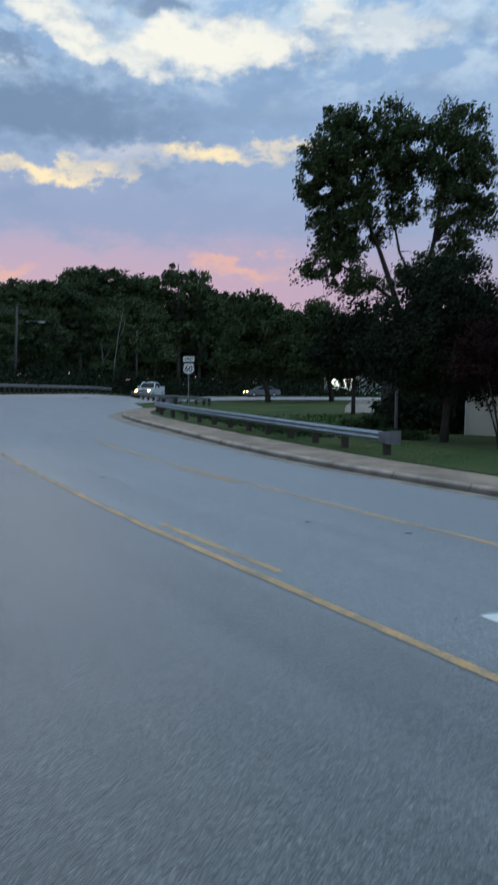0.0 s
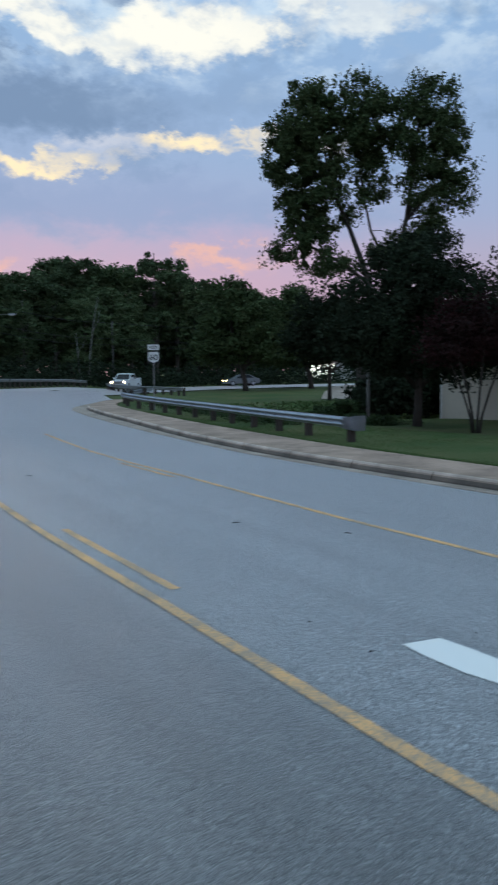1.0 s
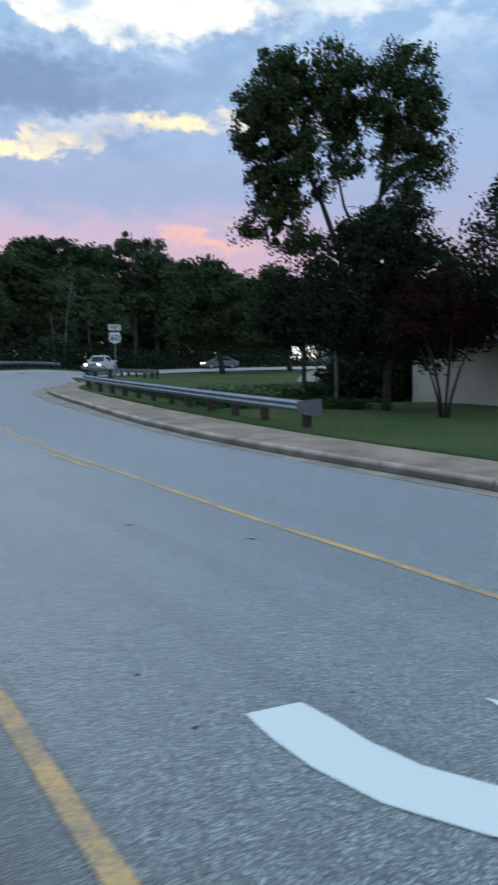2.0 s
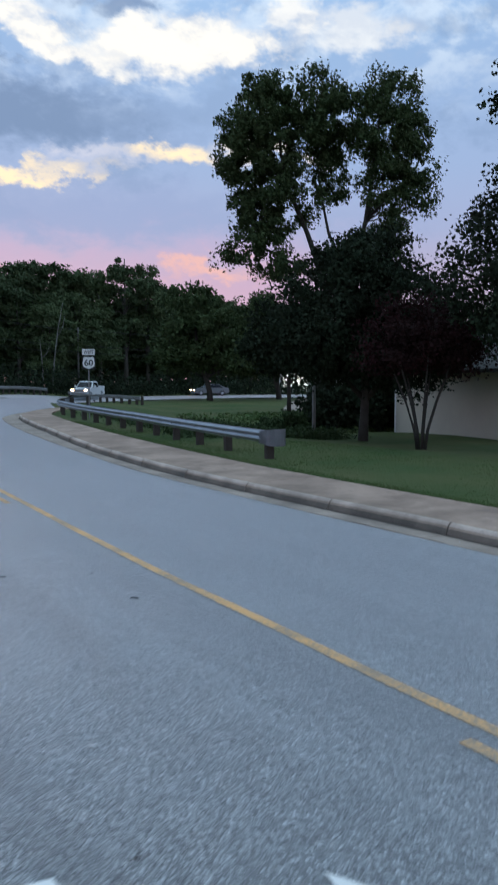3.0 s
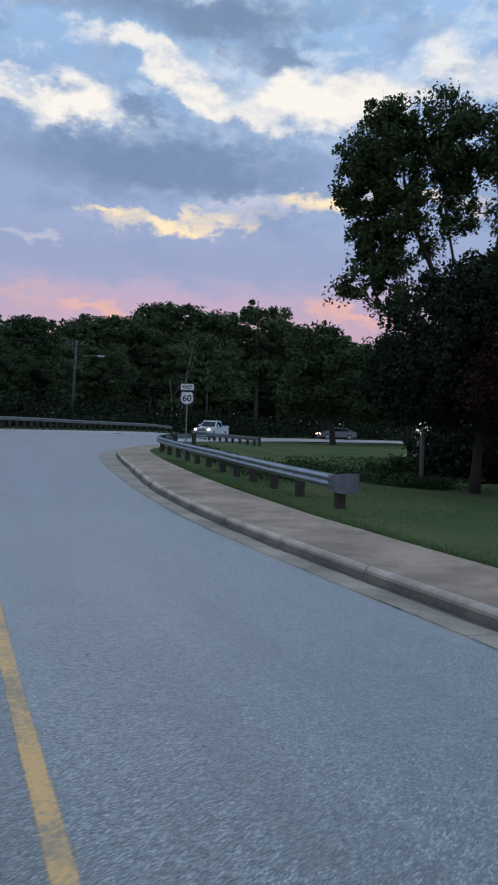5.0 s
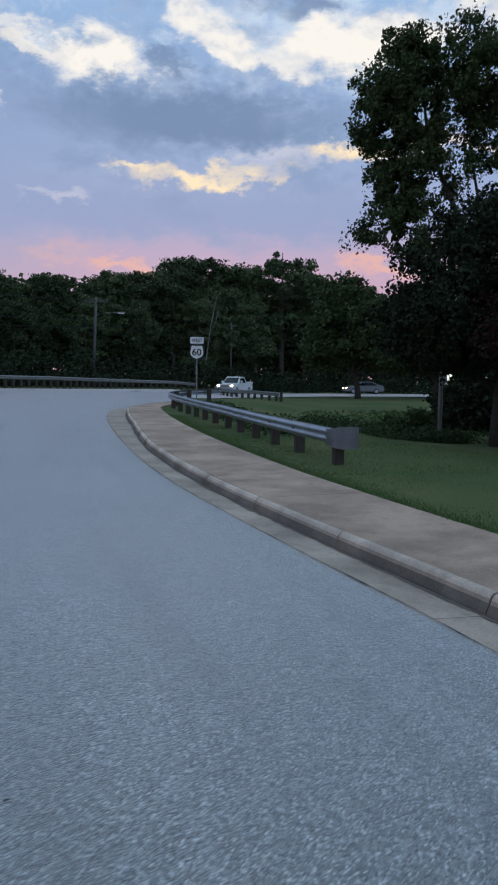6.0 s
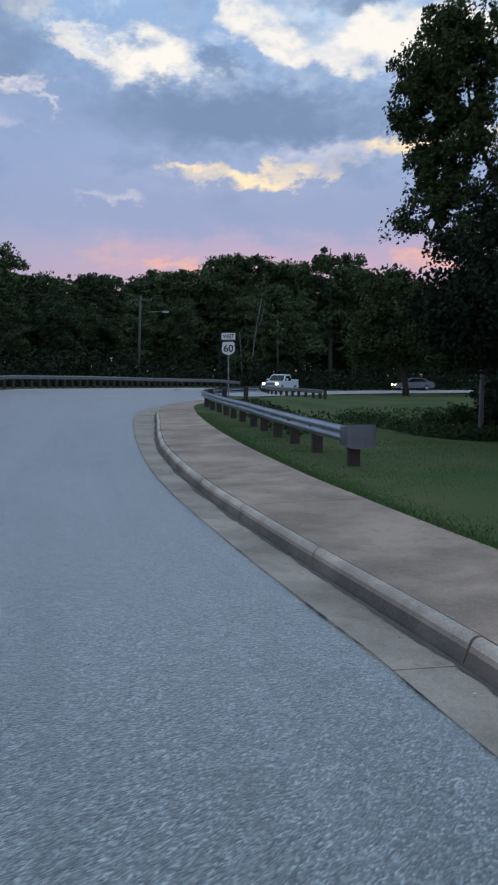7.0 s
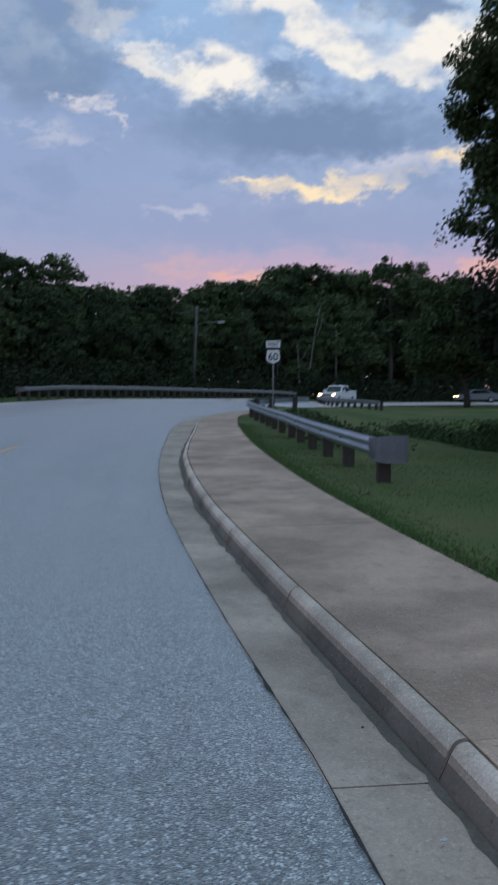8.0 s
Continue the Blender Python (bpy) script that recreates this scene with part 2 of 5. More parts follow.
def asphalt_base(g, p):
    stones = g.voronoi(p, 105.0, "F1", "Color")
    sep = g.node("ShaderNodeSeparateColor")
    g.l.new(stones, sep.inputs[0])
    grain = g.noise(p, 42.0, 4.0, 0.75)
    speck = g.math("ADD", g.math("MULTIPLY", sep.outputs[0], 0.6), g.math("MULTIPLY", g.span(grain, 0.34, 0.66), 0.4))
    col = g.mix(g.math("POWER", speck, 1.9), (0.018, 0.020, 0.022), (0.51, 0.519, 0.525))
    # open crevices where the binder has worn out from between the stones
    open_joint = g.noise(p, 36.0, 3.0, 0.65)
    ravel = g.noise(p, 15.0, 4.0, 0.7)
    col = g.mix(g.span(ravel, 0.47, 0.36, 0.0, 0.55), col, (0.05, 0.052, 0.055))
    col = g.mix(g.span(open_joint, 0.48, 0.37, 0.0, 0.80), col, (0.018, 0.019, 0.021))
    col = g.mix(g.span(open_joint, 0.56, 0.68, 0.0, 0.30), col, (0.50, 0.505, 0.51))
    worn = g.span(g.noise(p, 0.35, 5.0, 0.6), 0.35, 0.7)
    col = g.mix(g.math("MULTIPLY", worn, 0.28), col, (0.22, 0.225, 0.23))
    # pale chips of stone, here and there
    chip = g.span(sep.outputs[1], 0.86, 0.90)
    col = g.mix(g.math("MULTIPLY", chip, 0.75), col, (0.75, 0.76, 0.77))
    # the lane beyond the left-hand line is darker
    lane = g.node("ShaderNodeAttribute")
    lane.attribute_name = "lane"
    xyz = g.node("ShaderNodeSeparateXYZ")
    g.l.new(lane.outputs["Vector"], xyz.inputs[0])
    off = xyz.outputs[1]
    # wheel tracks and drip lines, drawn out along the lanes
    drawn = g.node("ShaderNodeMapping")
    drawn.inputs["Scale"].default_value = (0.05, 1.1, 1.0)
    g.l.new(lane.outputs["Vector"], drawn.inputs["Vector"])
    track = g.noise(drawn.outputs[0], 1.3, 5.0, 0.6)
    col = g.mix(g.span(track, 0.48, 0.66, 0.0, 0.50), col, (0.085, 0.088, 0.092))
    col = g.mix(g.span(track, 0.46, 0.32, 0.0, 0.40), col, (0.33, 0.335, 0.34))
    col = g.mix(g.span(off, -3.6, -4.1, 0.0, 1.0), col, (0.54, 0.525, 0.51), "MULTIPLY")
    spots = g.span(g.noise(p, 3.2, 3.0, 0.5), 0.64, 0.72)
    col = g.mix(g.math("MULTIPLY", spots, 0.45), col, (0.11, 0.115, 0.12))
    pits = g.math("MULTIPLY", g.span(g.voronoi(p, 5.5), 0.10, 0.05), g.span(g.noise(p, 1.7, 2.0), 0.48, 0.56))
    col = g.mix(g.math("MULTIPLY", pits, 0.75), col, (0.03, 0.031, 0.033))
    far = g.voronoi(p, 105.0)
    return col, g.math("ADD", g.math("MULTIPLY", far, -0.8), g.math("ADD", g.math("MULTIPLY", grain, 0.6), g.math("MULTIPLY", open_joint, 0.7))), 0.008, g.span(worn, 0.0, 1.0, 0.39, 0.30)


def concrete_base(light, dark):
    def base(g, p):
        rnd = g.node("ShaderNodeObjectInfo").outputs["Random"]
        stain = g.span(g.noise(p, 0.9, 6.0, 0.66), 0.38, 0.62)
        grain = g.noise(p, 60.0, 3.0, 0.7)
        col = g.mix(stain, light, dark)
        # scuffs and run-off, pale and dark, a hand's width across
        scuff = g.noise(p, 9.0, 6.0, 0.72, 0.2)
        col = g.mix(g.span(scuff, 0.56, 0.74, 0.0, 0.35), col, tuple(min(1.0, v * 1.35) for v in light))
        col = g.mix(g.span(scuff, 0.44, 0.28, 0.0, 0.4), col, tuple(v * 0.55 for v in dark))
        col = g.mix(g.span(grain, 0.35, 0.75, 0.0, 0.45), col, (0.16, 0.145, 0.125))
        col = g.mix(g.span(rnd, 0.0, 1.0, 0.0, 0.22), col, dark)
        pit = g.span(g.noise(p, 34.0, 4.0, 0.75), 0.60, 0.70, 0.0, 0.55)
        col = g.mix(pit, col, tuple(v * 0.42 for v in dark))
        sand = g.span(g.voronoi(p, 120.0, "F1", "Color"), 0.72, 0.95, 0.0, 0.30)
        col = g.mix(sand, col, tuple(min(1.0, v * 1.5) for v in light))
        blotch = g.span(g.noise(p, 4.5, 4.0, 0.6), 0.6, 0.72, 0.0, 0.45)
        return g.mix(blotch, col, (0.13, 0.115, 0.10)), g.math("SUBTRACT", grain, pit), 0.006
    return base


def paint_base(colour, under, keep):
    def base(g, p):
        n = g.noise(p, 38.0, 4.0, 0.7)
        wear = g.noise(p, 1.6, 4.0, 0.6)
        f = g.span(g.math("ADD", g.math("MULTIPLY", n, 0.6), g.math("MULTIPLY", wear, 0.6)), keep, keep + 0.16)
        return g.mix(f, colour, under), n, 0.003
    return base


def leaf_base(a, b, c, vary=0.0):
    def base(g, p):
        rnd = g.node("ShaderNodeNewGeometry").outputs["Random Per Island"]
        n = g.span(g.noise(p, 0.55, 3.0), 0.35, 0.65)
        col = g.mix(g.math("MULTIPLY", n, 0.55), g.mix(rnd, a, b), c)
        # no two trees have quite the same green
        own = g.node("ShaderNodeObjectInfo").outputs["Random"]
        return g.mix(g.span(own, 0.0, 1.0, 0.0, vary), col, tuple(v * 0.45 for v in a))
    return base


def plain(colour, k=0.12, scale=6.0):
    d = tuple(v * (1 - k * 2.5) for v in colour)
    return two_tone(colour, d, scale, scale * 9, 0.001)


def glowing(name, colour, strength):
    m = bpy.data.materials.new(name)
    m.use_nodes = True
    b = m.node_tree.nodes["Principled BSDF"]
    b.inputs["Base Color"].default_value = (*colour, 1)
    b.inputs["Emission Color"].default_value = (*colour, 1)
    b.inputs["Emission Strength"].default_value = strength
    return m


ASPHALT = material("asphalt", asphalt_base, 0.6, spec=1.0, relief=0.75)
# sheen that brightens the asphalt at low viewing angles
road_bsdf = ASPHALT.node_tree.nodes["Principled BSDF"]
road_bsdf.inputs["Sheen Weight"].default_value, road_bsdf.inputs["Sheen Roughness"].default_value = 0.90, 0.32
# the main road's low-angle sky sheen is put into this paler colour
ASPHALT_PALE = material("sky_sheen_asphalt", two_tone((0.48, 0.49, 0.50), (0.33, 0.34, 0.345), 0.4, 30.0, 0.006, 0.5), 0.4, spec=0.9)
road_bsdf = ASPHALT_PALE.node_tree.nodes["Principled BSDF"]
road_bsdf.inputs["Sheen Weight"].default_value, road_bsdf.inputs["Sheen Roughness"].default_value = 0.72, 0.34
SILT = material("gutter_silt", two_tone((0.17, 0.14, 0.115), (0.08, 0.068, 0.056), 3.0, 50.0, 0.004, 0.5), 0.95)
# light put into the colour: a paler kerb concrete for the lit rounded edge
KERB_EDGE = material("lit_kerb_edge", concrete_base((0.74, 0.59, 0.49), (0.42, 0.325, 0.265)), 0.8)
CONCRETE = material("walk_concrete", concrete_base((0.54, 0.365, 0.275), (0.27, 0.178, 0.132)), 0.85)
KERB = material("kerb_concrete", concrete_base((0.48, 0.355, 0.28), (0.25, 0.185, 0.145)), 0.85)
# shade put into the colour: a darker kerb concrete for the face
KERB_FACE = material("shaded_kerb_face", concrete_base((0.21, 0.165, 0.135), (0.09, 0.072, 0.06)), 0.9)
GUTTER = material("gutter_concrete", concrete_base((0.50, 0.385, 0.315), (0.27, 0.205, 0.165)), 0.85)
YELLOW = material("yellow_paint", paint_base((0.82, 0.45, 0.19), (0.38, 0.28, 0.20), 0.52), 0.7)
WHITE_PAINT = material("white_paint", paint_base((0.90, 0.865, 0.82), (0.56, 0.55, 0.53), 0.72), 0.6)
GRASS = material("grass_ground", two_tone((0.042, 0.084, 0.026), (0.126, 0.118, 0.050), 0.30, 22.0, 0.03, 0.25), 0.95, spec=0.15)
BLADES = material("grass_blades", leaf_base((0.068, 0.134, 0.040), (0.100, 0.166, 0.053), (0.138, 0.138, 0.062)), 0.8, spec=0.2)
WEEDS = material("weed_leaves", leaf_base((0.026, 0.050, 0.017), (0.056, 0.084, 0.030), (0.038, 0.058, 0.023)), 0.8, spec=0.2)
LEAVES = material("green_leaves", leaf_base((0.038, 0.060, 0.025), (0.075, 0.105, 0.041), (0.062, 0.078, 0.033)), 0.8, spec=0.1)
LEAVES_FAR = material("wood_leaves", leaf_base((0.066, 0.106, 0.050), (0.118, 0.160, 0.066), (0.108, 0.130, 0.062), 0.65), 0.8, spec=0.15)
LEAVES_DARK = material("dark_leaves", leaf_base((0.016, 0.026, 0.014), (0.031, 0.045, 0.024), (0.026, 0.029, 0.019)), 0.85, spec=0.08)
LEAVES_RED = material("red_leaves", leaf_base((0.026, 0.011, 0.011), (0.046, 0.016, 0.017), (0.020, 0.014, 0.012)), 0.85, spec=0.08)
BARK = material("bark", two_tone((0.075, 0.064, 0.053), (0.034, 0.029, 0.024), 3.0, 40.0, 0.02, 0.5), 0.95)
BARK_PALE = material("pale_bark", two_tone((0.15, 0.14, 0.12), (0.075, 0.068, 0.058), 2.0, 30.0, 0.015, 0.5), 0.9)
SNAG = material("bare_pale_wood", two_tone((0.24, 0.235, 0.21), (0.14, 0.135, 0.12), 2.0, 30.0, 0.01, 0.5), 0.9)
STEEL = material("galvanised_steel", two_tone((0.46, 0.50, 0.54), (0.27, 0.30, 0.33), 2.2, 40.0, 0.001, 0.4), 0.40, 0.85)
STEEL_DULL = material("weathered_steel", two_tone((0.30, 0.30, 0.30), (0.20, 0.19, 0.18), 2.5, 45.0, 0.001, 0.4), 0.55, 0.7)
TIMBER = material("weathered_timber", two_tone((0.085, 0.066, 0.053), (0.036, 0.030, 0.026), 5.0, 60.0, 0.006, 0.5), 0.9)
POLE_WOOD = material("pole_timber", two_tone((0.13, 0.125, 0.115), (0.075, 0.07, 0.065), 2.0, 40.0, 0.006, 0.5), 0.9)
GREY_POLE = material("grey_pole", two_tone((0.27, 0.27, 0.265), (0.18, 0.175, 0.17), 2.0, 40.0, 0.004, 0.5), 0.85)
SIGN_WHITE = material("sign_white", plain((0.80, 0.80, 0.78), 0.05, 4.0), 0.45)
SIGN_BLACK = material("sign_black", plain((0.018, 0.018, 0.018), 0.1, 4.0), 0.5)
SIDING = material("cream_siding", two_tone((0.66, 0.60, 0.49), (0.56, 0.51, 0.42), 0.9, 18.0, 0.002, 0.3), 0.7)
ROOFING = material("roof_shingle", two_tone((0.085, 0.075, 0.07), (0.05, 0.047, 0.045), 2.0, 30.0, 0.006, 0.5), 0.9)
CAR_WHITE = material("white_car_paint", plain((0.78, 0.79, 0.80), 0.03, 1.0), 0.25, spec=0.6)
CAR_GREY = material("grey_car_paint", plain((0.16, 0.165, 0.175), 0.05, 1.0), 0.25, spec=0.6)
RUBBER = material("tyre_rubber", plain((0.025, 0.025, 0.026), 0.1, 9.0), 0.85)
GLASS = material("dark_car_glass", plain((0.02, 0.024, 0.03), 0.05, 1.0), 0.08, spec=0.8)
CABLE = material("black_cable", plain((0.02, 0.02, 0.022), 0.05, 2.0), 0.7)
SHOP_WALL = material("shop_wall", plain((0.72, 0.72, 0.70), 0.06, 0.6), 0.7)
DIRT = material("dark_litter", plain((0.05, 0.042, 0.036), 0.2, 30.0), 0.9)
PALE_LITTER = material("pale_litter", plain((0.75, 0.75, 0.74), 0.05, 30.0), 0.7)
TAR = material("dark_seam", plain((0.045, 0.043, 0.04), 0.2, 20.0), 0.9)
HEADLAMP = glowing("headlamp_glow", (1.0, 0.58, 0.28), 16.0)
LAMP_GLOW = glowing("lamp_glow", (0.7, 0.72, 0.75), 0.12)
RED_GLOW = glowing("red_glow", (1.0, 0.06, 0.05), 3.0)
SHOP_GLOW = glowing("shop_light", (0.93, 0.97, 0.86), 2.4)


# ---- the lie of the land ----
def step(v):
    v = np.clip(v, 0.0, 1.0)
    return v * v * (3 - 2 * v)


# offsets of the gutter's lip, the kerb's face and back, and the walk's far edge
LIP, FACE, BACK, WALK = 3.90, 4.37, 4.48, 5.84
# the right-hand yellow line: heading 36 degrees left of +y at s = 0, easing to the right by a third of a degree a metre
_S = np.arange(-70.0, 90.0, 0.25)
_TH = np.radians(np.clip(36.0 - 0.33 * _S, 10.0, 50.0))
_X, _Y = -np.sin(_TH).cumsum() * 0.25, np.cos(_TH).cumsum() * 0.25
_I0 = int(np.argmin(abs(_S)))
_X, _Y = _X - _X[_I0] + 3.57, _Y - _Y[_I0] + 7.14


def road_xy(s, off):
    """Place in the plan at s metres along the line and off metres to its right."""
    th = np.interp(s, _S, _TH)
    return np.interp(s, _S, _X) + np.cos(th) * off, np.interp(s, _S, _Y) + np.sin(th) * off


def road_so(x, y):
    x, y = np.atleast_1d(x).astype(float), np.atleast_1d(y).astype(float)
    s, off = np.empty_like(x), np.empty_like(x)
    for a in range(0, len(x), 2000):
        px, py = x[a:a + 2000], y[a:a + 2000]
        i = np.argmin((px[:, None] - _X[::2]) ** 2 + (py[:, None] - _Y[::2]) ** 2, axis=1) * 2
        dx, dy, th = px - _X[i], py - _Y[i], _TH[i]
        s[a:a + 2000] = _S[i] - np.sin(th) * dx + np.cos(th) * dy
        off[a:a + 2000] = np.cos(th) * dx + np.sin(th) * dy
    return s, off


def profile(y):
    """Height of the gutter line: level near by, then climbing to the junction."""
    y = np.minimum(np.asarray(y, float), 58.0)
    return -0.16 + np.interp(y, [8.0, 10.0, 14.0, 20.0, 60.0], [0.0, 0.012, 0.05, 0.09, 0.81]) + 0.0008 * np.maximum(y - 36.0, 0) ** 2


def bend(s):
    """How far the kerb swings out to the right where the pavement rounds the corner."""
    return 2.2 * np.clip((np.asarray(s, float) - 35.0) / 7.0, 0, 1.25) ** 2


def lip_shift(s):
    """Kerb and gutter swing a little into the road beyond the second joint."""
    return np.interp(s, [4.6, 6.5, 8.5, 11.0, 15.0, 24.0, 30.0], [0.0, -0.09, -0.17, -0.27, -0.34, -0.36, -0.45])


def kerb_shift(s, off):
    """The same for any line of kerb, gutter and walk: full at the kerb, little at the walk's far edge."""
    return lip_shift(s) * np.interp(off, [BACK + 0.05, WALK, 7.0], [1.0, 0.15, 0.0]) * (1.0 if off < LIP + 0.1 else float(np.interp(s, [18.0, 26.0], [1.0, 0.25])))


def sway(s):
    """The painted lines drift to the left as they come near."""
    return -0.03 * np.clip(1.8 - np.asarray(s, float), 0.0, 3.0)


def road_z(s, off):
    x, y = road_xy(s, off)
    crown = 0.03 * np.where(off > -3.7, 3.88 - off, 7.58 + 0.9 * (off + 3.7)) + 0.045 * np.exp(-(np.asarray(off) / 1.9) ** 2) * (1 - step((np.asarray(s) - 8.0) / 6.0))
    return profile(y) + crown * (1 - step((np.asarray(y) - 44.0) / 20.0))


def field(y):
    y = np.asarray(y, float)
    return np.interp(y, [-200, 20, 30, 34, 40, 60, 70, 77, 92, 140, 400, 4000], [-0.05, -0.05, -0.2, -0.12, -0.28, 0.15, 0.40, 0.45, 0.62, 1.2, 4.0, 8.0])


def land(x, y):
    """Height of the grass."""
    s, off = road_so(x, y)
    y = np.atleast_1d(y).astype(float)
    off = off - bend(s)
    verge = profile(y) + 0.14 - 0.07 * step((off - 6.0) / 0.8)
    w = step((off - 6.6) / (9.0 - 4.0 * step((y - 40) / 15.0)))
    far = step((y - 46) / 20.0) * step((off + 1.0) / 7.0)
    z = verge * (1 - np.maximum(w, far)) + field(y) * np.maximum(w, far)
    # a shallow ditch along the weeds
    z = z - 0.25 * np.exp(-((off - 13.6) / 1.3) ** 2) * step((s - 20) / 4.0) * (1 - step((s - 34) / 6.0))
    return z, s, off


def ground_at(x, y):
    return float(land(x, y)[0][0])


def mesh_object(name, verts, faces, mat, parent=None, smooth=False):
    me = bpy.data.meshes.new(name)
    me.from_pydata([tuple(map(float, v)) for v in verts], [], [tuple(map(int, f)) for f in faces])
    me.materials.append(mat)
    if smooth:
        me.polygons.foreach_set("use_smooth", [True] * len(me.polygons))
    me.update()
    ob = new(name, me)
    ob.parent = parent
    return ob


def part(name, bm, mat, parent=None, label="", smooth=False):
    me = bpy.data.meshes.new(name)
    bmesh.ops.recalc_face_normals(bm, faces=bm.faces)
    bm.to_mesh(me)
    bm.free()
    me.materials.append(mat)
    if smooth:
        me.polygons.foreach_set("use_smooth", [True] * len(me.polygons))
    ob = new(name, me)
    ob.parent = parent
    return tagged(ob, label) if label else ob


def thing(name, at, label, category, group="", kind="", turn=0.0):
    ob = new(name)
    ob.matrix_world = pose(*at, 0, 0, turn)
    return tagged(ob, label, category, group, kind)


def grid_faces(n, m):
    i, j = np.meshgrid(np.arange(n - 1), np.arange(m - 1), indexing="ij")
    a = (i * m + j).ravel()
    return np.stack([a, a + m, a + m + 1, a + 1], 1)


def box(bm, lo, hi, bevel=0.0):
    made = bmesh.ops.create_cube(bm, size=1.0)
    size = [b - a for a, b in zip(lo, hi)]
    bmesh.ops.scale(bm, vec=size, verts=made["verts"])
    bmesh.ops.translate(bm, vec=[(a + b) / 2 for a, b in zip(lo, hi)], verts=made["verts"])
    if bevel:
        edges = list({e for v in made["verts"] for e in v.link_edges})
        bmesh.ops.bevel(bm, geom=edges, offset=bevel, segments=2, affect="EDGES")
    return bm


def tube(bm, points, radii, sides=8, cap=True):
    """A tapered tube through the points."""
    rings = []
    pts = [Vector(p) for p in points]
    for i, p in enumerate(pts):
        along = (pts[min(i + 1, len(pts) - 1)] - pts[max(i - 1, 0)]).normalized()
        a = along.orthogonal().normalized()
        b = along.cross(a)
        rings.append([bm.verts.new(p + (a * math.cos(k * math.tau / sides) + b * math.sin(k * math.tau / sides)) * radii[i]) for k in range(sides)])
    for r0, r1 in zip(rings, rings[1:]):
        # the rings' starts may differ: match the nearest
        shift = min(range(sides), key=lambda k: (r1[k].co - r0[0].co).length)
        for k in range(sides):
            bm.faces.new((r0[k], r0[(k + 1) % sides], r1[(k + 1 + shift) % sides], r1[(k + shift) % sides]))
    if cap:
        bm.faces.new(rings[0][::-1])
        bm.faces.new(rings[-1])
    return bm


def ring_wheel(bm, centre, radius, width, axis, sides=20):
    c, ax = Vector(centre), Vector(axis).normalized()
    tube(bm, [c - ax * width / 2, c - ax * width * 0.38, c + ax * width * 0.38, c + ax * width / 2],
         [radius * 0.93, radius, radius, radius * 0.93], sides)


# ---- ground, road, kerb and walk ----
def graded(lo, a, b, hi, fine, grow=1.25):
    mid = list(np.arange(a, b + 1e-6, fine))
    out, v, d = [], b, fine
    while v < hi:
        d *= grow
        v = min(v + d, hi)
        out.append(v)
    back, v, d = [], a, fine
    while v > lo:
        d *= grow
        v = max(v - d, lo)
        back.append(v)
    return np.array(back[::-1] + mid + out)


# the main road beyond the junction, along its far edge
EDGE = np.array([(-62, -5), (-50, 20), (-39, 40), (-34, 52), (-30, 66), (-26, 79), (-18, 92), (-5, 101), (15, 105), (50, 106), (110, 102)], float)


def smooth_line(points, n):
    t = np.linspace(0, len(points) - 1, n)
    i = np.clip(t.astype(int), 0, len(points) - 2)
    p0, p1, p2, p3 = (points[np.clip(i + d, 0, len(points) - 1)] for d in (-1, 0, 1, 2))
    f = (t - i)[:, None]
    return 0.5 * (2 * p1 + (p2 - p0) * f + (2 * p0 - 5 * p1 + 4 * p2 - p3) * f**2 + (3 * p1 - p0 - 3 * p2 + p3) * f**3)


FAR_EDGE = smooth_line(EDGE, 121)
_d = np.gradient(FAR_EDGE, axis=0)
_d /= np.linalg.norm(_d, axis=1)[:, None]
INWARD = np.stack([_d[:, 1], -_d[:, 0]], 1)
gx, gy = graded(-3500, -16, 17, 3500, 0.4, 1.12), graded(-3000, 6, 46, 3800, 0.4, 1.1)
GX, GY = [v.ravel() for v in np.meshgrid(gx, gy, indexing="ij")]
gz, gs, goff = land(GX, GY)
under = (1 - step((goff - 5.55) / 0.25)) * step((goff + 13.0) / 1.0) * (gs > -66) * (1 - step((gs - 53.0) / 4.0))
rough = np.array([noise.noise((a * 0.45, b * 0.45, 0.3)) * 0.035 + noise.noise((a * 1.7, b * 1.7, 4.0)) * 0.015 for a, b in zip(GX, GY)])
for a in range(0, len(GX), 4000):
    px, py = GX[a:a + 4000], GY[a:a + 4000]
    i = np.argmin((px[:, None] - FAR_EDGE[:, 0]) ** 2 + (py[:, None] - FAR_EDGE[:, 1]) ** 2, axis=1)
    depth = (px - FAR_EDGE[i, 0]) * INWARD[i, 0] + (py - FAR_EDGE[i, 1]) * INWARD[i, 1]
    away = np.hypot(px - FAR_EDGE[i, 0], py - FAR_EDGE[i, 1])
    under[a:a + 4000] = np.maximum(under[a:a + 4000], 0.45 * step((depth + 0.2) / 1.2) * (1 - step((depth - 12.3) / 1.4)) * (away < 14.5))
gz = gz + rough * step((goff - 5.8) / 1.5) - 0.45 * under
ground = mesh_object("ground", np.stack([GX, GY, gz], 1), grid_faces(len(gx), len(gy)), GRASS, smooth=True)
tagged(ground, "mown green grass field beside the road", "grass", kind="structure")



def strip(name, s_vals, offs, height, mat, parent=None, smooth=True):
    S2, O2 = [v.ravel() for v in np.meshgrid(s_vals, offs, indexing="ij")]
    x, y = road_xy(S2, O2)
    return mesh_object(name, np.stack([x, y, height(S2, O2)], 1), grid_faces(len(s_vals), len(offs)), mat, parent, smooth)


def uneven(s, off):
    x, y = road_xy(s, off)
    return np.array([noise.noise((a * 0.5, b * 0.5, 9.0)) * 0.008 for a, b in zip(np.ravel(x), np.ravel(y))])


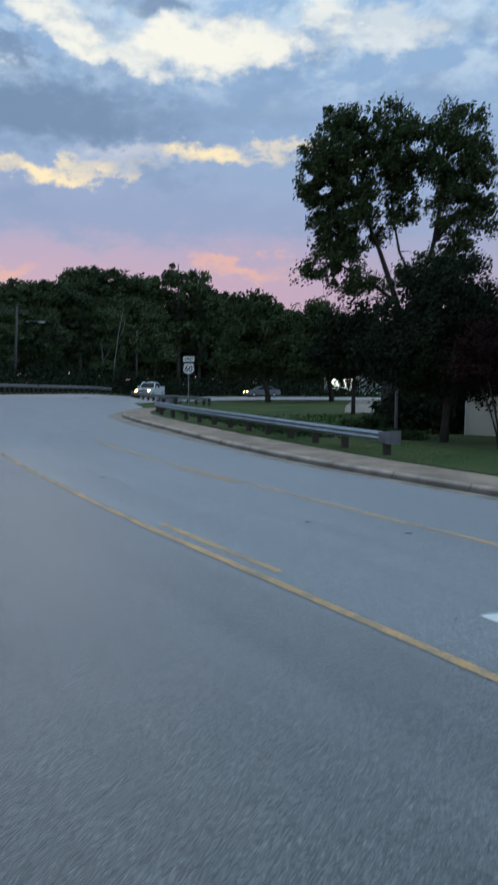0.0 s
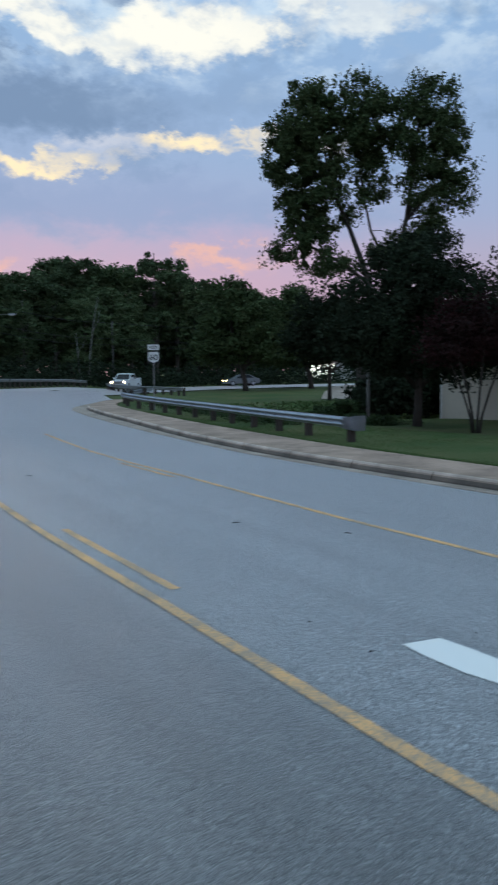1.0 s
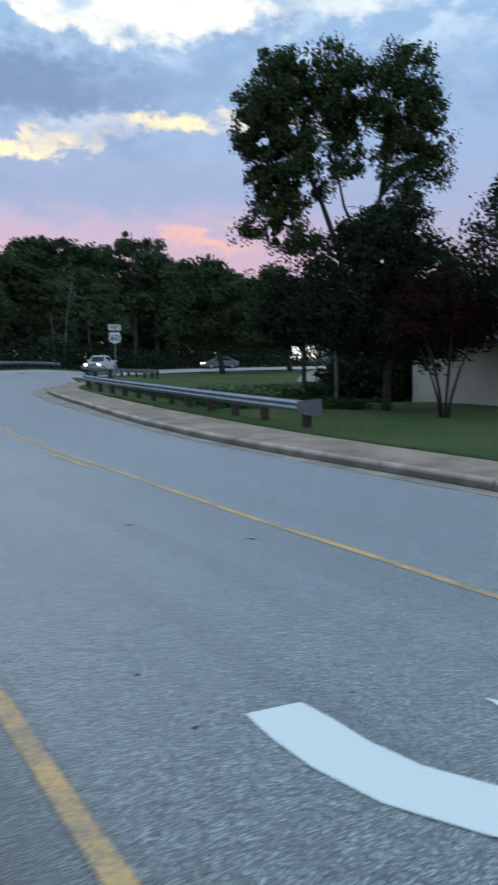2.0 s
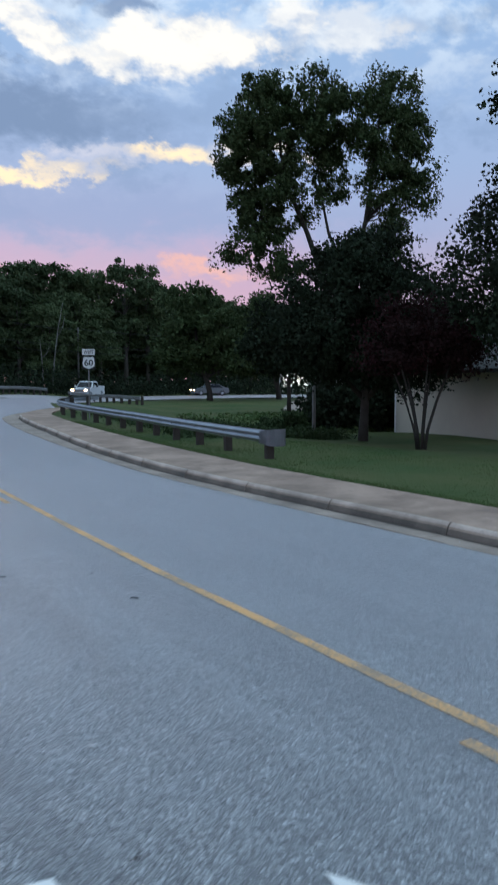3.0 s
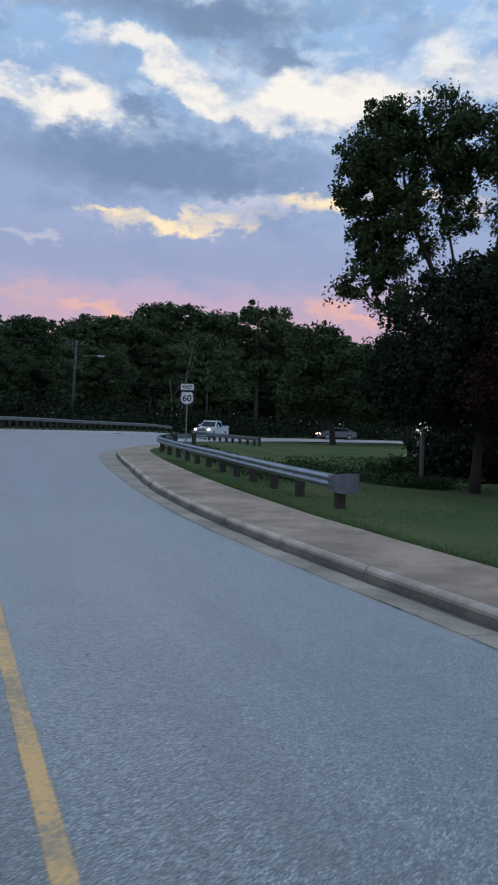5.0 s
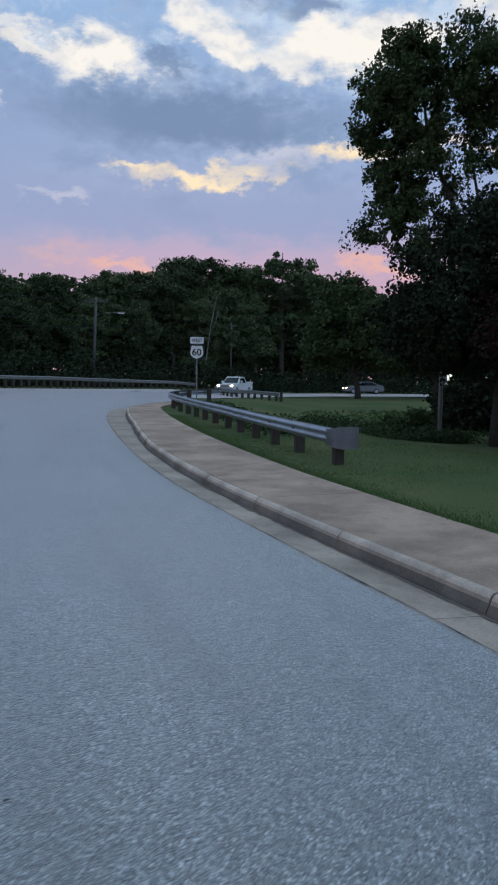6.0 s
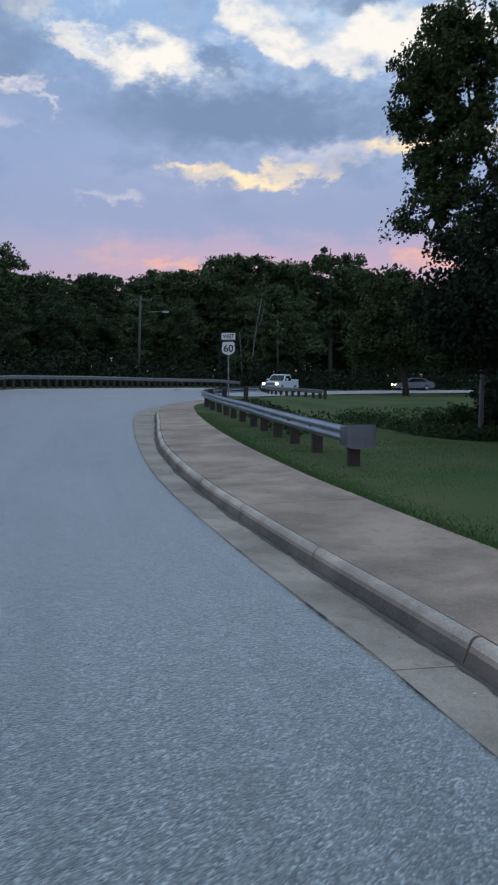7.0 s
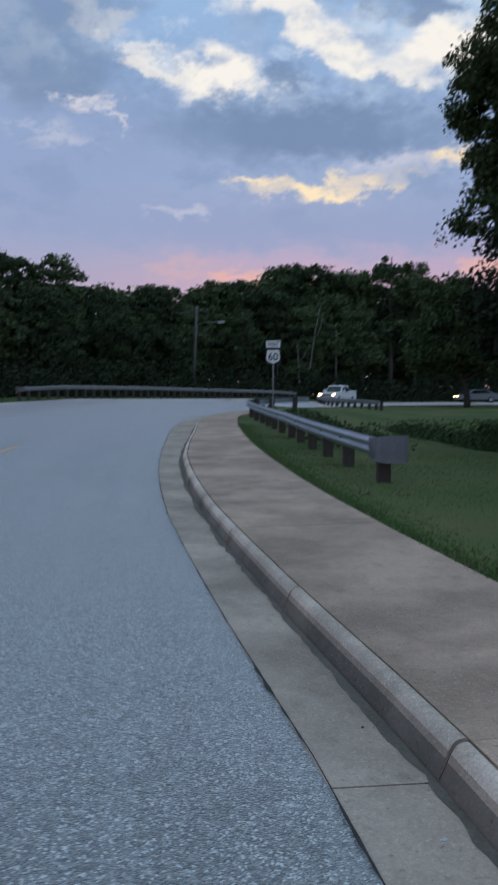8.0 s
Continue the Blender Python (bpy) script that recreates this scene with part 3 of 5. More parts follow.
S2, O2 = [v.ravel() for v in np.meshgrid(np.arange(-60, 58, 0.5), np.r_[np.arange(-12, 3.5, 0.5), 3.7, LIP + 0.01], indexing="ij")]
O3 = np.where(O2 > 1.0, O2 + (bend(S2) + lip_shift(S2)) * (O2 - 1.0) / (LIP - 0.99), O2)
x2, y2 = road_xy(S2, O3)
road = mesh_object("road", np.stack([x2, y2, profile(y2) + road_z(S2, O2) - profile(road_xy(S2, O2)[1]) + uneven(S2, O3)], 1), grid_faces(236, len(O2) // 236), ASPHALT, smooth=True)
lane = road.data.attributes.new("lane", "FLOAT_VECTOR", "POINT")
lane.data.foreach_set("vector", np.stack([S2, O2, O2 * 0], 1).ravel())
tagged(road, "worn grey asphalt road with a coarse stony surface", "road", kind="structure")


def marking(name, s0, s1, off, width, mat, label):
    sv = np.linspace(s0, s1, max(2, int((s1 - s0) / 0.05) + 1))
    S2, O2 = [v.ravel() for v in np.meshgrid(sv, np.array([-1.0, 0.0, 1.0]), indexing="ij")]
    # sprayed paint wears back unevenly along its edges
    fray = np.array([1.0 + 0.07 * noise.noise((a * 5.0, b * 7.0, off)) + 0.13 * noise.noise((a * 19.0, b * 7.0, off + 3)) for a, b in zip(S2, O2)])
    O2 = off + sway(S2) * (1.0 if off < -2.0 else 0.45) + O2 * fray * width / 2
    x, y = road_xy(S2, O2)
    ob = mesh_object(name, np.stack([x, y, road_z(S2, O2) + uneven(S2, O2) + 0.005], 1), grid_faces(len(sv), 3), mat, None, True)
    return tagged(ob, label, "road marking", kind="structure")


marking("yellow_line", -40, 20, -3.735, 0.105, YELLOW, "solid yellow line painted along the worn asphalt")
marking("yellow_line", -40, 21, 0.015, 0.105, YELLOW, "solid yellow line painted along the worn asphalt")
for s0 in (-22.2, -10.0, 2.1):
    marking("yellow_dash", s0, s0 + 3.15, -3.45, 0.10, YELLOW, "short broken yellow line on the asphalt")
for s0 in (-15.0, -3.2, 9.0):
    marking("yellow_dash", s0, s0 + 3.1, -0.22, 0.10, YELLOW, "short broken yellow line on the asphalt")


def turn_arrow():
    """The white arrow of the turning lane: a shaft that sweeps round into a head."""
    line = [Vector(p) for p in ((1.505, 5.60), (1.65, 5.37), (1.82, 5.13), (2.07, 4.89), (2.41, 4.715), (2.75, 4.68), (3.10, 4.76))]
    bm = bmesh.new()
    rows = []
    for i, p in enumerate(line):
        d = (line[min(i + 1, len(line) - 1)] - line[max(i - 1, 0)]).normalized()
        n = Vector((-d.y, d.x)) * 0.19
        rows.append((p + n, p - n))
    rows[0] = (Vector((1.645, 5.67)), Vector((1.355, 5.51)))

    def up(p):
        s, off = road_so(p.x, p.y)
        return bm.verts.new((p.x, p.y, float(road_z(s, off)[0] + uneven(s, off)[0]) + 0.007))
    made = [(up(a), up(b)) for a, b in rows]
    for (a, b), (c, d) in zip(made, made[1:]):
        bm.faces.new((a, b, d, c))
    head = [up(Vector(p)) for p in ((2.64, 5.78), (3.04, 4.96), (3.16, 4.76), (3.24, 4.56), (3.36, 3.78), (4.18, 5.03))]
    bm.faces.new((head[0], head[1], head[2], head[5]))
    bm.faces.new((head[2], head[3], head[4], head[5]))
    ob = part("turn_arrow", bm, WHITE_PAINT)
    return tagged(ob, "bright white curved turn arrow painted on the asphalt", "road marking", kind="structure")


turn_arrow()


def kerb_z(s, off):
    x, y = road_xy(s, off)
    return profile(y)


def section(name, s0, s1, profile_pts, mat, parent, lift=0.0, gap=0.006):
    """One cast piece between two joints: a cross-section swept along the road's curve."""
    n = max(2, int((s1 - s0) / 0.6) + 1)
    sv = np.linspace(s0 + gap, s1 - gap, n)
    verts, m = [], len(profile_pts)
    for s in sv:
        for off, z in profile_pts:
            x, y = road_xy(s, off + bend(s) + kerb_shift(s, off))
            verts.append((x, y, float(profile(y)) + z + lift))
    faces = [tuple(f) for f in grid_faces(n, m)]
    faces += [tuple(range(m))[::-1], tuple(range((n - 1) * m, n * m))]
    ob = mesh_object(name, verts, faces, mat, parent)
    return ob


KERB_CUT = [(FACE - 0.02, -0.10), (FACE - 0.02, 0.0), (FACE - 0.004, 0.035), (FACE + 0.014, 0.075), (FACE + 0.028, 0.105), (FACE + 0.040, 0.127),
            (FACE + 0.054, 0.142), (FACE + 0.069, 0.149), (FACE + 0.084, 0.152), (BACK - 0.010, 0.152), (BACK, 0.146), (BACK, -0.10)]
PAN_CUT = [(LIP, -0.12), (LIP, -0.002), (LIP + 0.012, 0.004), (LIP + 0.2, -0.004), (FACE - 0.022, -0.014), (FACE - 0.022, -0.12)]
WALK_CUT = [(BACK + 0.012, -0.1), (BACK + 0.012, 0.146), (5.2, 0.158), (WALK - 0.02, 0.170), (WALK, 0.155), (WALK, -0.35)]
PITCH, JOINT = 2.5, 6.84
# the ragged dark seam between asphalt and gutter
sv = np.arange(-20, 34, 0.06)
rag = np.array([noise.noise((s * 2.1, 0.0, 2.0)) * 0.016 + noise.noise((s * 7.0, 3.0, 2.0)) * 0.014 for s in sv])
verts = []
for s, r in zip(sv, rag):
    for off in (LIP - 0.002 - max(0.0005, 0.001 + r * 1.3), LIP + 0.003 + max(0.0, r) * 0.35):
        x, y = road_xy(s, off + lip_shift(s))
        verts.append((x, y, float(profile(y)) + 0.0125 - 0.03 * lip_shift(s)))
seam = mesh_object("road_seam", verts, grid_faces(len(sv), 2), TAR)
tagged(seam, "ragged dark crack between asphalt and gutter", "crack", kind="structure")
# silt that has gathered along the foot of the kerb
sv = np.arange(-20, 34, 0.08)
wide = [0.05 + 0.04 * noise.noise((s * 0.9, 5.0, 2.0)) + 0.03 * noise.noise((s * 6.0, 7.0, 2.0)) for s in sv]
verts = []
for s, w in zip(sv, wide):
    for off in (FACE - 0.019 - max(0.004, w), FACE - 0.019):
        x, y = road_xy(s, off + kerb_shift(s, off))
        verts.append((x, y, float(profile(y)) - 0.004 - 0.01 * (off - LIP - 0.2) / 0.24 + 0.005))
tagged(mesh_object("gutter_silt", verts, grid_faces(len(sv), 2), SILT), "thin dark silt along the foot of the kerb", "dirt", kind="structure")
kerb = tagged(new("kerb"), "grey concrete kerb with open joints beside the gutter", "kerb", kind="structure")
gutter = tagged(new("gutter"), "pale concrete gutter pan along the road edge", "gutter", kind="structure")
pavement = tagged(new("pavement"), "stained tan concrete pavement behind the kerb", "pavement", kind="structure")
for k in range(-12, 14):
    s0 = JOINT + PITCH * k
    s1 = s0 + PITCH
    drop = random.uniform(-0.004, 0.004)
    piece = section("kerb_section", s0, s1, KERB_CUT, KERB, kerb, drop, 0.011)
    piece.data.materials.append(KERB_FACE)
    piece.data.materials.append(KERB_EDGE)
    # painted shading: dark tone low on the face, pale tone on the rounded top
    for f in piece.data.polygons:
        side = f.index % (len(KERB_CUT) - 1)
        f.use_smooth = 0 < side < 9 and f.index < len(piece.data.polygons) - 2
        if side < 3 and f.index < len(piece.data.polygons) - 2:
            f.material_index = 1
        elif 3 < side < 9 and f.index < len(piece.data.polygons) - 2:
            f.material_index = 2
    section("gutter_panel", s0, s1, PAN_CUT, GUTTER, gutter, drop * 0.5, 0.004)
    section("slab", s0, s1, WALK_CUT, CONCRETE, pavement, random.uniform(-0.002, 0.002), 0.002)


# dark core added inside the kerb to darken the gaps of the open joints
core = [(FACE - 0.010, -0.10), (FACE - 0.010, -0.004), (FACE + 0.026, 0.075), (FACE + 0.050, 0.118), (FACE + 0.078, 0.134), (BACK + 0.008, 0.134), (BACK + 0.008, -0.10)]
section("joint_filler", JOINT - 12 * PITCH, JOINT + 14 * PITCH, core, TAR, kerb)

cross = np.linspace(0.8, 13.0, 9)
pts = (FAR_EDGE[:, None] + INWARD[:, None] * cross[None, :, None]).reshape(-1, 2)
hz = land(pts[:, 0], pts[:, 1])[0]
_s, _o = road_so(pts[:, 0], pts[:, 1])
hz = hz - 0.14 * (1 - np.maximum(step((_o - bend(_s) - 6.6) / (9.0 - 4.0 * step((pts[:, 1] - 40) / 15.0))), step((pts[:, 1] - 46) / 20.0) * step((_o - bend(_s) + 1.0) / 7.0))) + 0.02
drive = smooth_line(np.array([(3.6, 58.0), (3.9, 64.0), (4.6, 74.0), (6.0, 88.0), (8.0, 94.0)]), 30)
wide = np.stack([drive + (-1.2, 0), drive + (1.2, 0)], 1).reshape(-1, 2)
tagged(mesh_object("driveway", np.c_[wide, land(wide[:, 0], wide[:, 1])[0] + 0.04], grid_faces(30, 2), GUTTER), "pale concrete driveway across the field", "driveway", kind="structure")
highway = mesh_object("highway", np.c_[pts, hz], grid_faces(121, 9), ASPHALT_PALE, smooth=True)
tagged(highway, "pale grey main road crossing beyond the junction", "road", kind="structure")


# ---- guard rails ----
BEAM = [(0.0, 0.0), (0.0, 0.03), (0.075, 0.055), (0.083, 0.085), (0.075, 0.115), (0.012, 0.145), (0.012, 0.165), (0.075, 0.195), (0.083, 0.225), (0.075, 0.255), (0.0, 0.28), (0.0, 0.31)]


def beam_mesh(name, line, tops, front, mat, parent):
    """A W-shaped steel beam along a line of plan points; its ridges face to the side front (+1: left of the line)."""
    verts, n, m = [], len(line), len(BEAM)
    d = np.gradient(np.asarray(line, float), axis=0)
    d /= np.linalg.norm(d, axis=1)[:, None]
    for thick in (0.0, -0.006):
        for (x, y), z, (dx, dy) in zip(line, tops, d):
            nx, ny = -dy * front, dx * front
            for out, up in BEAM:
                verts.append((x + nx * (out + thick), y + ny * (out + thick), z - 0.31 + up))
    f = grid_faces(n, m)
    return mesh_object(name, verts, np.r_[f, f[:, ::-1] + n * m], mat, parent, True)


def guard_rail(line, posts, front, label, terminal=True, steel=None, group=""):
    """A rail on timber posts. line, posts: plan points and ground heights, from the open end onwards."""
    steel = steel or STEEL
    x0, y0, z0 = posts[0]
    rail = thing("guard_rail", (x0, y0, z0), label, "guard rail", group)
    inv = rail.matrix_world.inverted()

    def keep(ob):
        ob.parent = rail
        ob.matrix_parent_inverse = inv
        return ob
    keep(beam_mesh("beam", [p[:2] for p in line], [p[2] + 0.72 for p in line], front, steel, None))
    for i, (x, y, z) in enumerate(posts):
        j = min(i + 1, len(posts) - 1)
        k = j - 1
        a = math.degrees(math.atan2(posts[j][1] - posts[k][1], posts[j][0] - posts[k][0]))
        bm = box(bmesh.new(), (-0.09, -0.11, -0.5), (0.09, 0.09, 0.70), 0.012)
        post = part("post", bm, TIMBER)
        post.matrix_world = pose(x, y, z, random.uniform(-1, 1), random.uniform(-1.5, 1.5), a) @ Matrix.Translation((0, -0.115 * front, 0))
        post.parent, post.matrix_parent_inverse = rail, inv
        bolt = part("bolt", tube(bmesh.new(), [(0, 0.08 * front, 0.56), (0, 0.17 * front, 0.56)], [0.016, 0.016], 6), STEEL_DULL)
        bolt.matrix_world = post.matrix_world.copy()
        bolt.parent, bolt.matrix_parent_inverse = rail, inv
    if terminal:
        # the flared end shoe: a broad plate bent round towards the field
        (ax, ay, az), (bx, by, bz) = line[0], line[1]
        d = Vector((ax - bx, ay - by)).normalized()
        nrm = Vector((-d.y, d.x)) * -front
        bm = bmesh.new()
        rows = []
        for t, out, tall in ((-0.34, 0.075, 0.31), (-0.10, 0.085, 0.33), (0.06, 0.075, 0.37), (0.15, 0.02, 0.41), (0.19, -0.08, 0.43), (0.20, -0.22, 0.43), (0.17, -0.36, 0.43), (0.12, -0.44, 0.42)):
            q = Vector((ax, ay)) + d * t + nrm * out
            rows.append([bm.verts.new((q.x, q.y, az + 0.545 + s * tall / 2)) for s in (-1, -0.5, 0, 0.5, 1)])
        for r0, r1 in zip(rows, rows[1:]):
            for k in range(4):
                bm.faces.new((r0[k], r1[k], r1[k + 1], r0[k + 1]))
        bmesh.ops.solidify(bm, geom=bm.faces[:], thickness=0.006)
        keep(part("end_shoe", bm, steel, None, "flared galvanised end plate"))
    return rail


def rail_place(s):
    off = np.interp(s, [13.5, 24.0, 31.0, 36.5, 38.0, 40.0, 42.0, 44.0], [7.0, 7.05, 6.75, 6.25, 6.55, 7.3, 8.5, 10.1])
    x, y = road_xy(s, off)
    return float(x), float(y), ground_at(x, y)


near_line = [rail_place(s) for s in np.arange(13.35, 43.6, 0.55)]
near_posts = [rail_place(s) for s in (13.5, *np.arange(15.9, 43.5, 2.0))]
guard_rail(near_line, near_posts, 1, "grey galvanised steel guard rail on dark timber posts beside the pavement")

inner = FAR_EDGE + INWARD * 0.3
far_run = inner[38:66]
far_z = lambda x, y: ground_at(x, y) + 0.22 * float(np.interp(y, [66.0, 84.0], [1.0, 0.0]))
far_line = [(x, y, far_z(x, y)) for x, y in far_run]
far_posts = [(x, y, far_z(x, y)) for x, y in smooth_line(far_run, 40)]
guard_rail(far_line, far_posts, -1, "long weathered steel guard rail beyond the junction", True, STEEL_DULL)
low_pts = smooth_line(np.array([(-9.3, 66.0), (-13.0, 71.0), (-17.0, 77.0), (-20.5, 84.0)]), 14)
low_line = [(x, y, ground_at(x, y)) for x, y in low_pts]
guard_rail(low_line, low_line[::1], 1, "low dark guard rail beside the main road", False, STEEL_DULL)


# ---- route sign ----
def lettering(name, text, height, mat, parent, at, width=None):
    curve = bpy.data.curves.new(name, "FONT")
    curve.body, curve.align_x, curve.align_y, curve.size, curve.extrude, curve.offset = text, "CENTER", "CENTER", 1.0, 0.004, 0.012
    tmp = new(name, curve)
    me = bpy.data.meshes.new_from_object(tmp.evaluated_get(bpy.context.evaluated_depsgraph_get()))
    bpy.data.objects.remove(tmp)
    co = np.array([v.co[:] for v in me.vertices])
    lo, hi = co.min(0), co.max(0)
    k = height / (hi[1] - lo[1])
    kx = width / (hi[0] - lo[0]) if width else k
    me.transform(Matrix.Diagonal((kx, k, 1, 1)) @ Matrix.Translation((-(lo[0] + hi[0]) / 2, -(lo[1] + hi[1]) / 2, 0)))
    me.materials.clear()
    me.materials.append(mat)
    ob = new(name, me)
    ob.parent = parent
    ob.matrix_basis = pose(*at, 90, 0, 0)
    return ob


def rounded(bm, w, h, r, y0, y1, z):
    """A rounded plate in the x-z plane."""
    ring = []
    for cx, cz, a0 in ((w / 2 - r, h / 2 - r, 0), (-w / 2 + r, h / 2 - r, 90), (-w / 2 + r, -h / 2 + r, 180), (w / 2 - r, -h / 2 + r, 270)):
        for a in (0, 30, 60, 90):
            ring.append((cx + r * math.cos(radians(a0 + a)), cz + r * math.sin(radians(a0 + a))))
    return plate(bm, ring, y0, y1, z)


def plate(bm, ring, y0, y1, z):
    front = [bm.verts.new((x, y0, v + z)) for x, v in ring]
    back = [bm.verts.new((x, y1, v + z)) for x, v in ring]
    bm.faces.new(front)
    bm.faces.new(back[::-1])
    for i in range(len(ring)):
        j = (i + 1) % len(ring)
        bm.faces.new((front[i], back[i], back[j], front[j]))
    return bm


def route_sign(x, y):
    z = ground_at(x, y)
    sign = thing("route_sign", (x, y, z), "black and white route sign on a post behind the guard rail", "road sign", turn=14)
    top = 3.62 - z
    part("post", box(bmesh.new(), (-0.03, 0.0, -0.4), (0.03, 0.05, top + 0.02), 0.006), STEEL_DULL, sign, "grey steel post")
    west = part("direction_plate", rounded(bmesh.new(), 0.62, 0.31, 0.03, -0.012, -0.002, top - 0.16), SIGN_BLACK, sign)
    part("direction_face", rounded(bmesh.new(), 0.585, 0.275, 0.025, -0.016, -0.013, top - 0.16), SIGN_WHITE, west)
    lettering("direction_text", "WEST", 0.165, SIGN_BLACK, west, (0, -0.018, top - 0.16), 0.46)
    shield = part("shield_plate", rounded(bmesh.new(), 0.62, 0.62, 0.04, -0.012, -0.002, top - 0.66), SIGN_BLACK, sign)
    half = [(0.0, 0.270), (0.10, 0.262), (0.185, 0.285), (0.265, 0.200), (0.250, 0.110), (0.285, 0.0), (0.270, -0.12), (0.19, -0.215), (0.08, -0.255), (0.0, -0.292)]
    ring = half + [(-a, b) for a, b in half[-2:0:-1]]
    part("shield_face", plate(bmesh.new(), ring[::-1], -0.016, -0.013, top - 0.66), SIGN_WHITE, shield, "white shield with black numerals")
    lettering("shield_number", "60", 0.30, SIGN_BLACK, shield, (0, -0.018, top - 0.66), 0.40)
    return sign


route_sign(-6.64, 38.7)


# ---- trees ----
def leaf_mesh(name, centres, sizes, mat, parent=None, flat=0.0, label=""):
    """Many small leaves or sprays, each a folded diamond turned at random."""
    n = len(centres)
    rng = np.random.default_rng(n)
    a = rng.normal(size=(n, 3))
    a[:, 2] *= 1 - flat
    a /= np.linalg.norm(a, axis=1)[:, None]
    b = np.cross(a, rng.normal(size=(n, 3)))
    b /= np.linalg.norm(b, axis=1)[:, None]
    c = np.cross(a, b)
    s = sizes[:, None]
    v = np.empty((n, 4, 3))
    v[:, 0], v[:, 2] = centres - a * s * 0.62, centres + a * s * 0.62
    v[:, 1], v[:, 3] = centres + b * s * 0.42 + c * s * 0.14, centres - b * s * 0.42 + c * s * 0.14
    me = bpy.data.meshes.new(name)
    me.vertices.add(4 * n)
    me.vertices.foreach_set("co", v.reshape(-1).astype(np.float32))
    me.loops.add(4 * n)
    me.loops.foreach_set("vertex_index", np.arange(4 * n, dtype=np.int32))
    me.polygons.add(n)
    me.polygons.foreach_set("loop_start", np.arange(0, 4 * n, 4, dtype=np.int32))
    me.update(calc_edges=True)
    me.validate()
    me.materials.append(mat)
    ob = new(name, me)
    ob.parent = parent
    return tagged(ob, label) if label else ob


def clump_points(rng, lobes, clumps, per, spread, hollow=0.45):
    """Leaves gathered in clumps, the clumps spread through ellipsoid lobes (centre, radii, share), thinner inside."""
    share = np.array([l[2] for l in lobes], float)
    pick = rng.choice(len(lobes), clumps, p=share / share.sum())
    d = rng.normal(size=(clumps, 3))
    d /= np.linalg.norm(d, axis=1)[:, None]
    r = hollow + (1 - hollow) * rng.random(clumps) ** 0.6
    centre = np.array([lobes[i][0] for i in pick]) + d * r[:, None] * np.array([lobes[i][1] for i in pick])
    wide = spread * rng.uniform(0.55, 1.35, clumps)
    pts = np.repeat(centre, per, 0) + np.clip(rng.normal(size=(clumps * per, 3)), -1.7, 1.7) * np.repeat(wide, per)[:, None] * (0.55, 0.55, 0.42)
    return centre, pts


def limbs(bm, rng, start, r0, targets, sides=5, sag=0.15):
    """Tapered branches from along a leader to the targets."""
    for t in targets:
        base, rb = start(t)
        mid = (base + t) / 2 + Vector(rng.normal(size=3)) * sag * (t - base).length * 0.5 + Vector((0, 0, 0.1 * (t - base).length))
        q = (base + mid) / 2 + Vector(rng.normal(size=3)) * 0.03 * (t - base).length
        tube(bm, [base, q, mid, t], [rb, rb * 0.75, rb * 0.5, rb * 0.15], sides, False)


def tree(name, at, label, stems, lobes, clumps, per, spread, leaf, mats, seed, category="tree", group="", hollow=0.45, branch=26, gaps=None):
    """stems: lists of (point, radius), the trunk first. gaps: size of the openings in the crown and how closed it is. Returns the tree with its trunk and crown."""
    rng = np.random.default_rng(seed)
    ob = thing(name, at, label, category, group)
    centres, pts = clump_points(rng, lobes, clumps, per, spread, hollow)
    if gaps:
        size, shut = gaps
        full = np.array([noise.noise((x / size, y / size * 0.22 + seed, z / size)) + 0.6 * noise.noise((x / size * 2.7, y / size * 0.6, z / size * 2.7 + seed)) for x, y, z in pts])
        pts = pts[full < shut]
    bm = bmesh.new()
    for stem in stems:
        tube(bm, [p for p, _ in stem], [r for _, r in stem], 9)
    joints = [(Vector(p), r) for stem in stems for p, r in stem[1:]]
    chosen = [Vector(c) for c in centres[rng.choice(len(centres), min(branch, len(centres)), False)]]

    def start(t):
        p, r = min(joints, key=lambda j: (j[0] - t).length + (4.0 if j[0].z > t.z + 0.5 else 0.0))
        return p, r * 0.42
    limbs(bm, rng, start, 0.1, chosen)
    part("trunk", bm, mats[0], ob, smooth=True)
    leaf_mesh("crown", pts, leaf * rng.uniform(0.6, 1.3, len(pts)), mats[1], ob)
    return ob


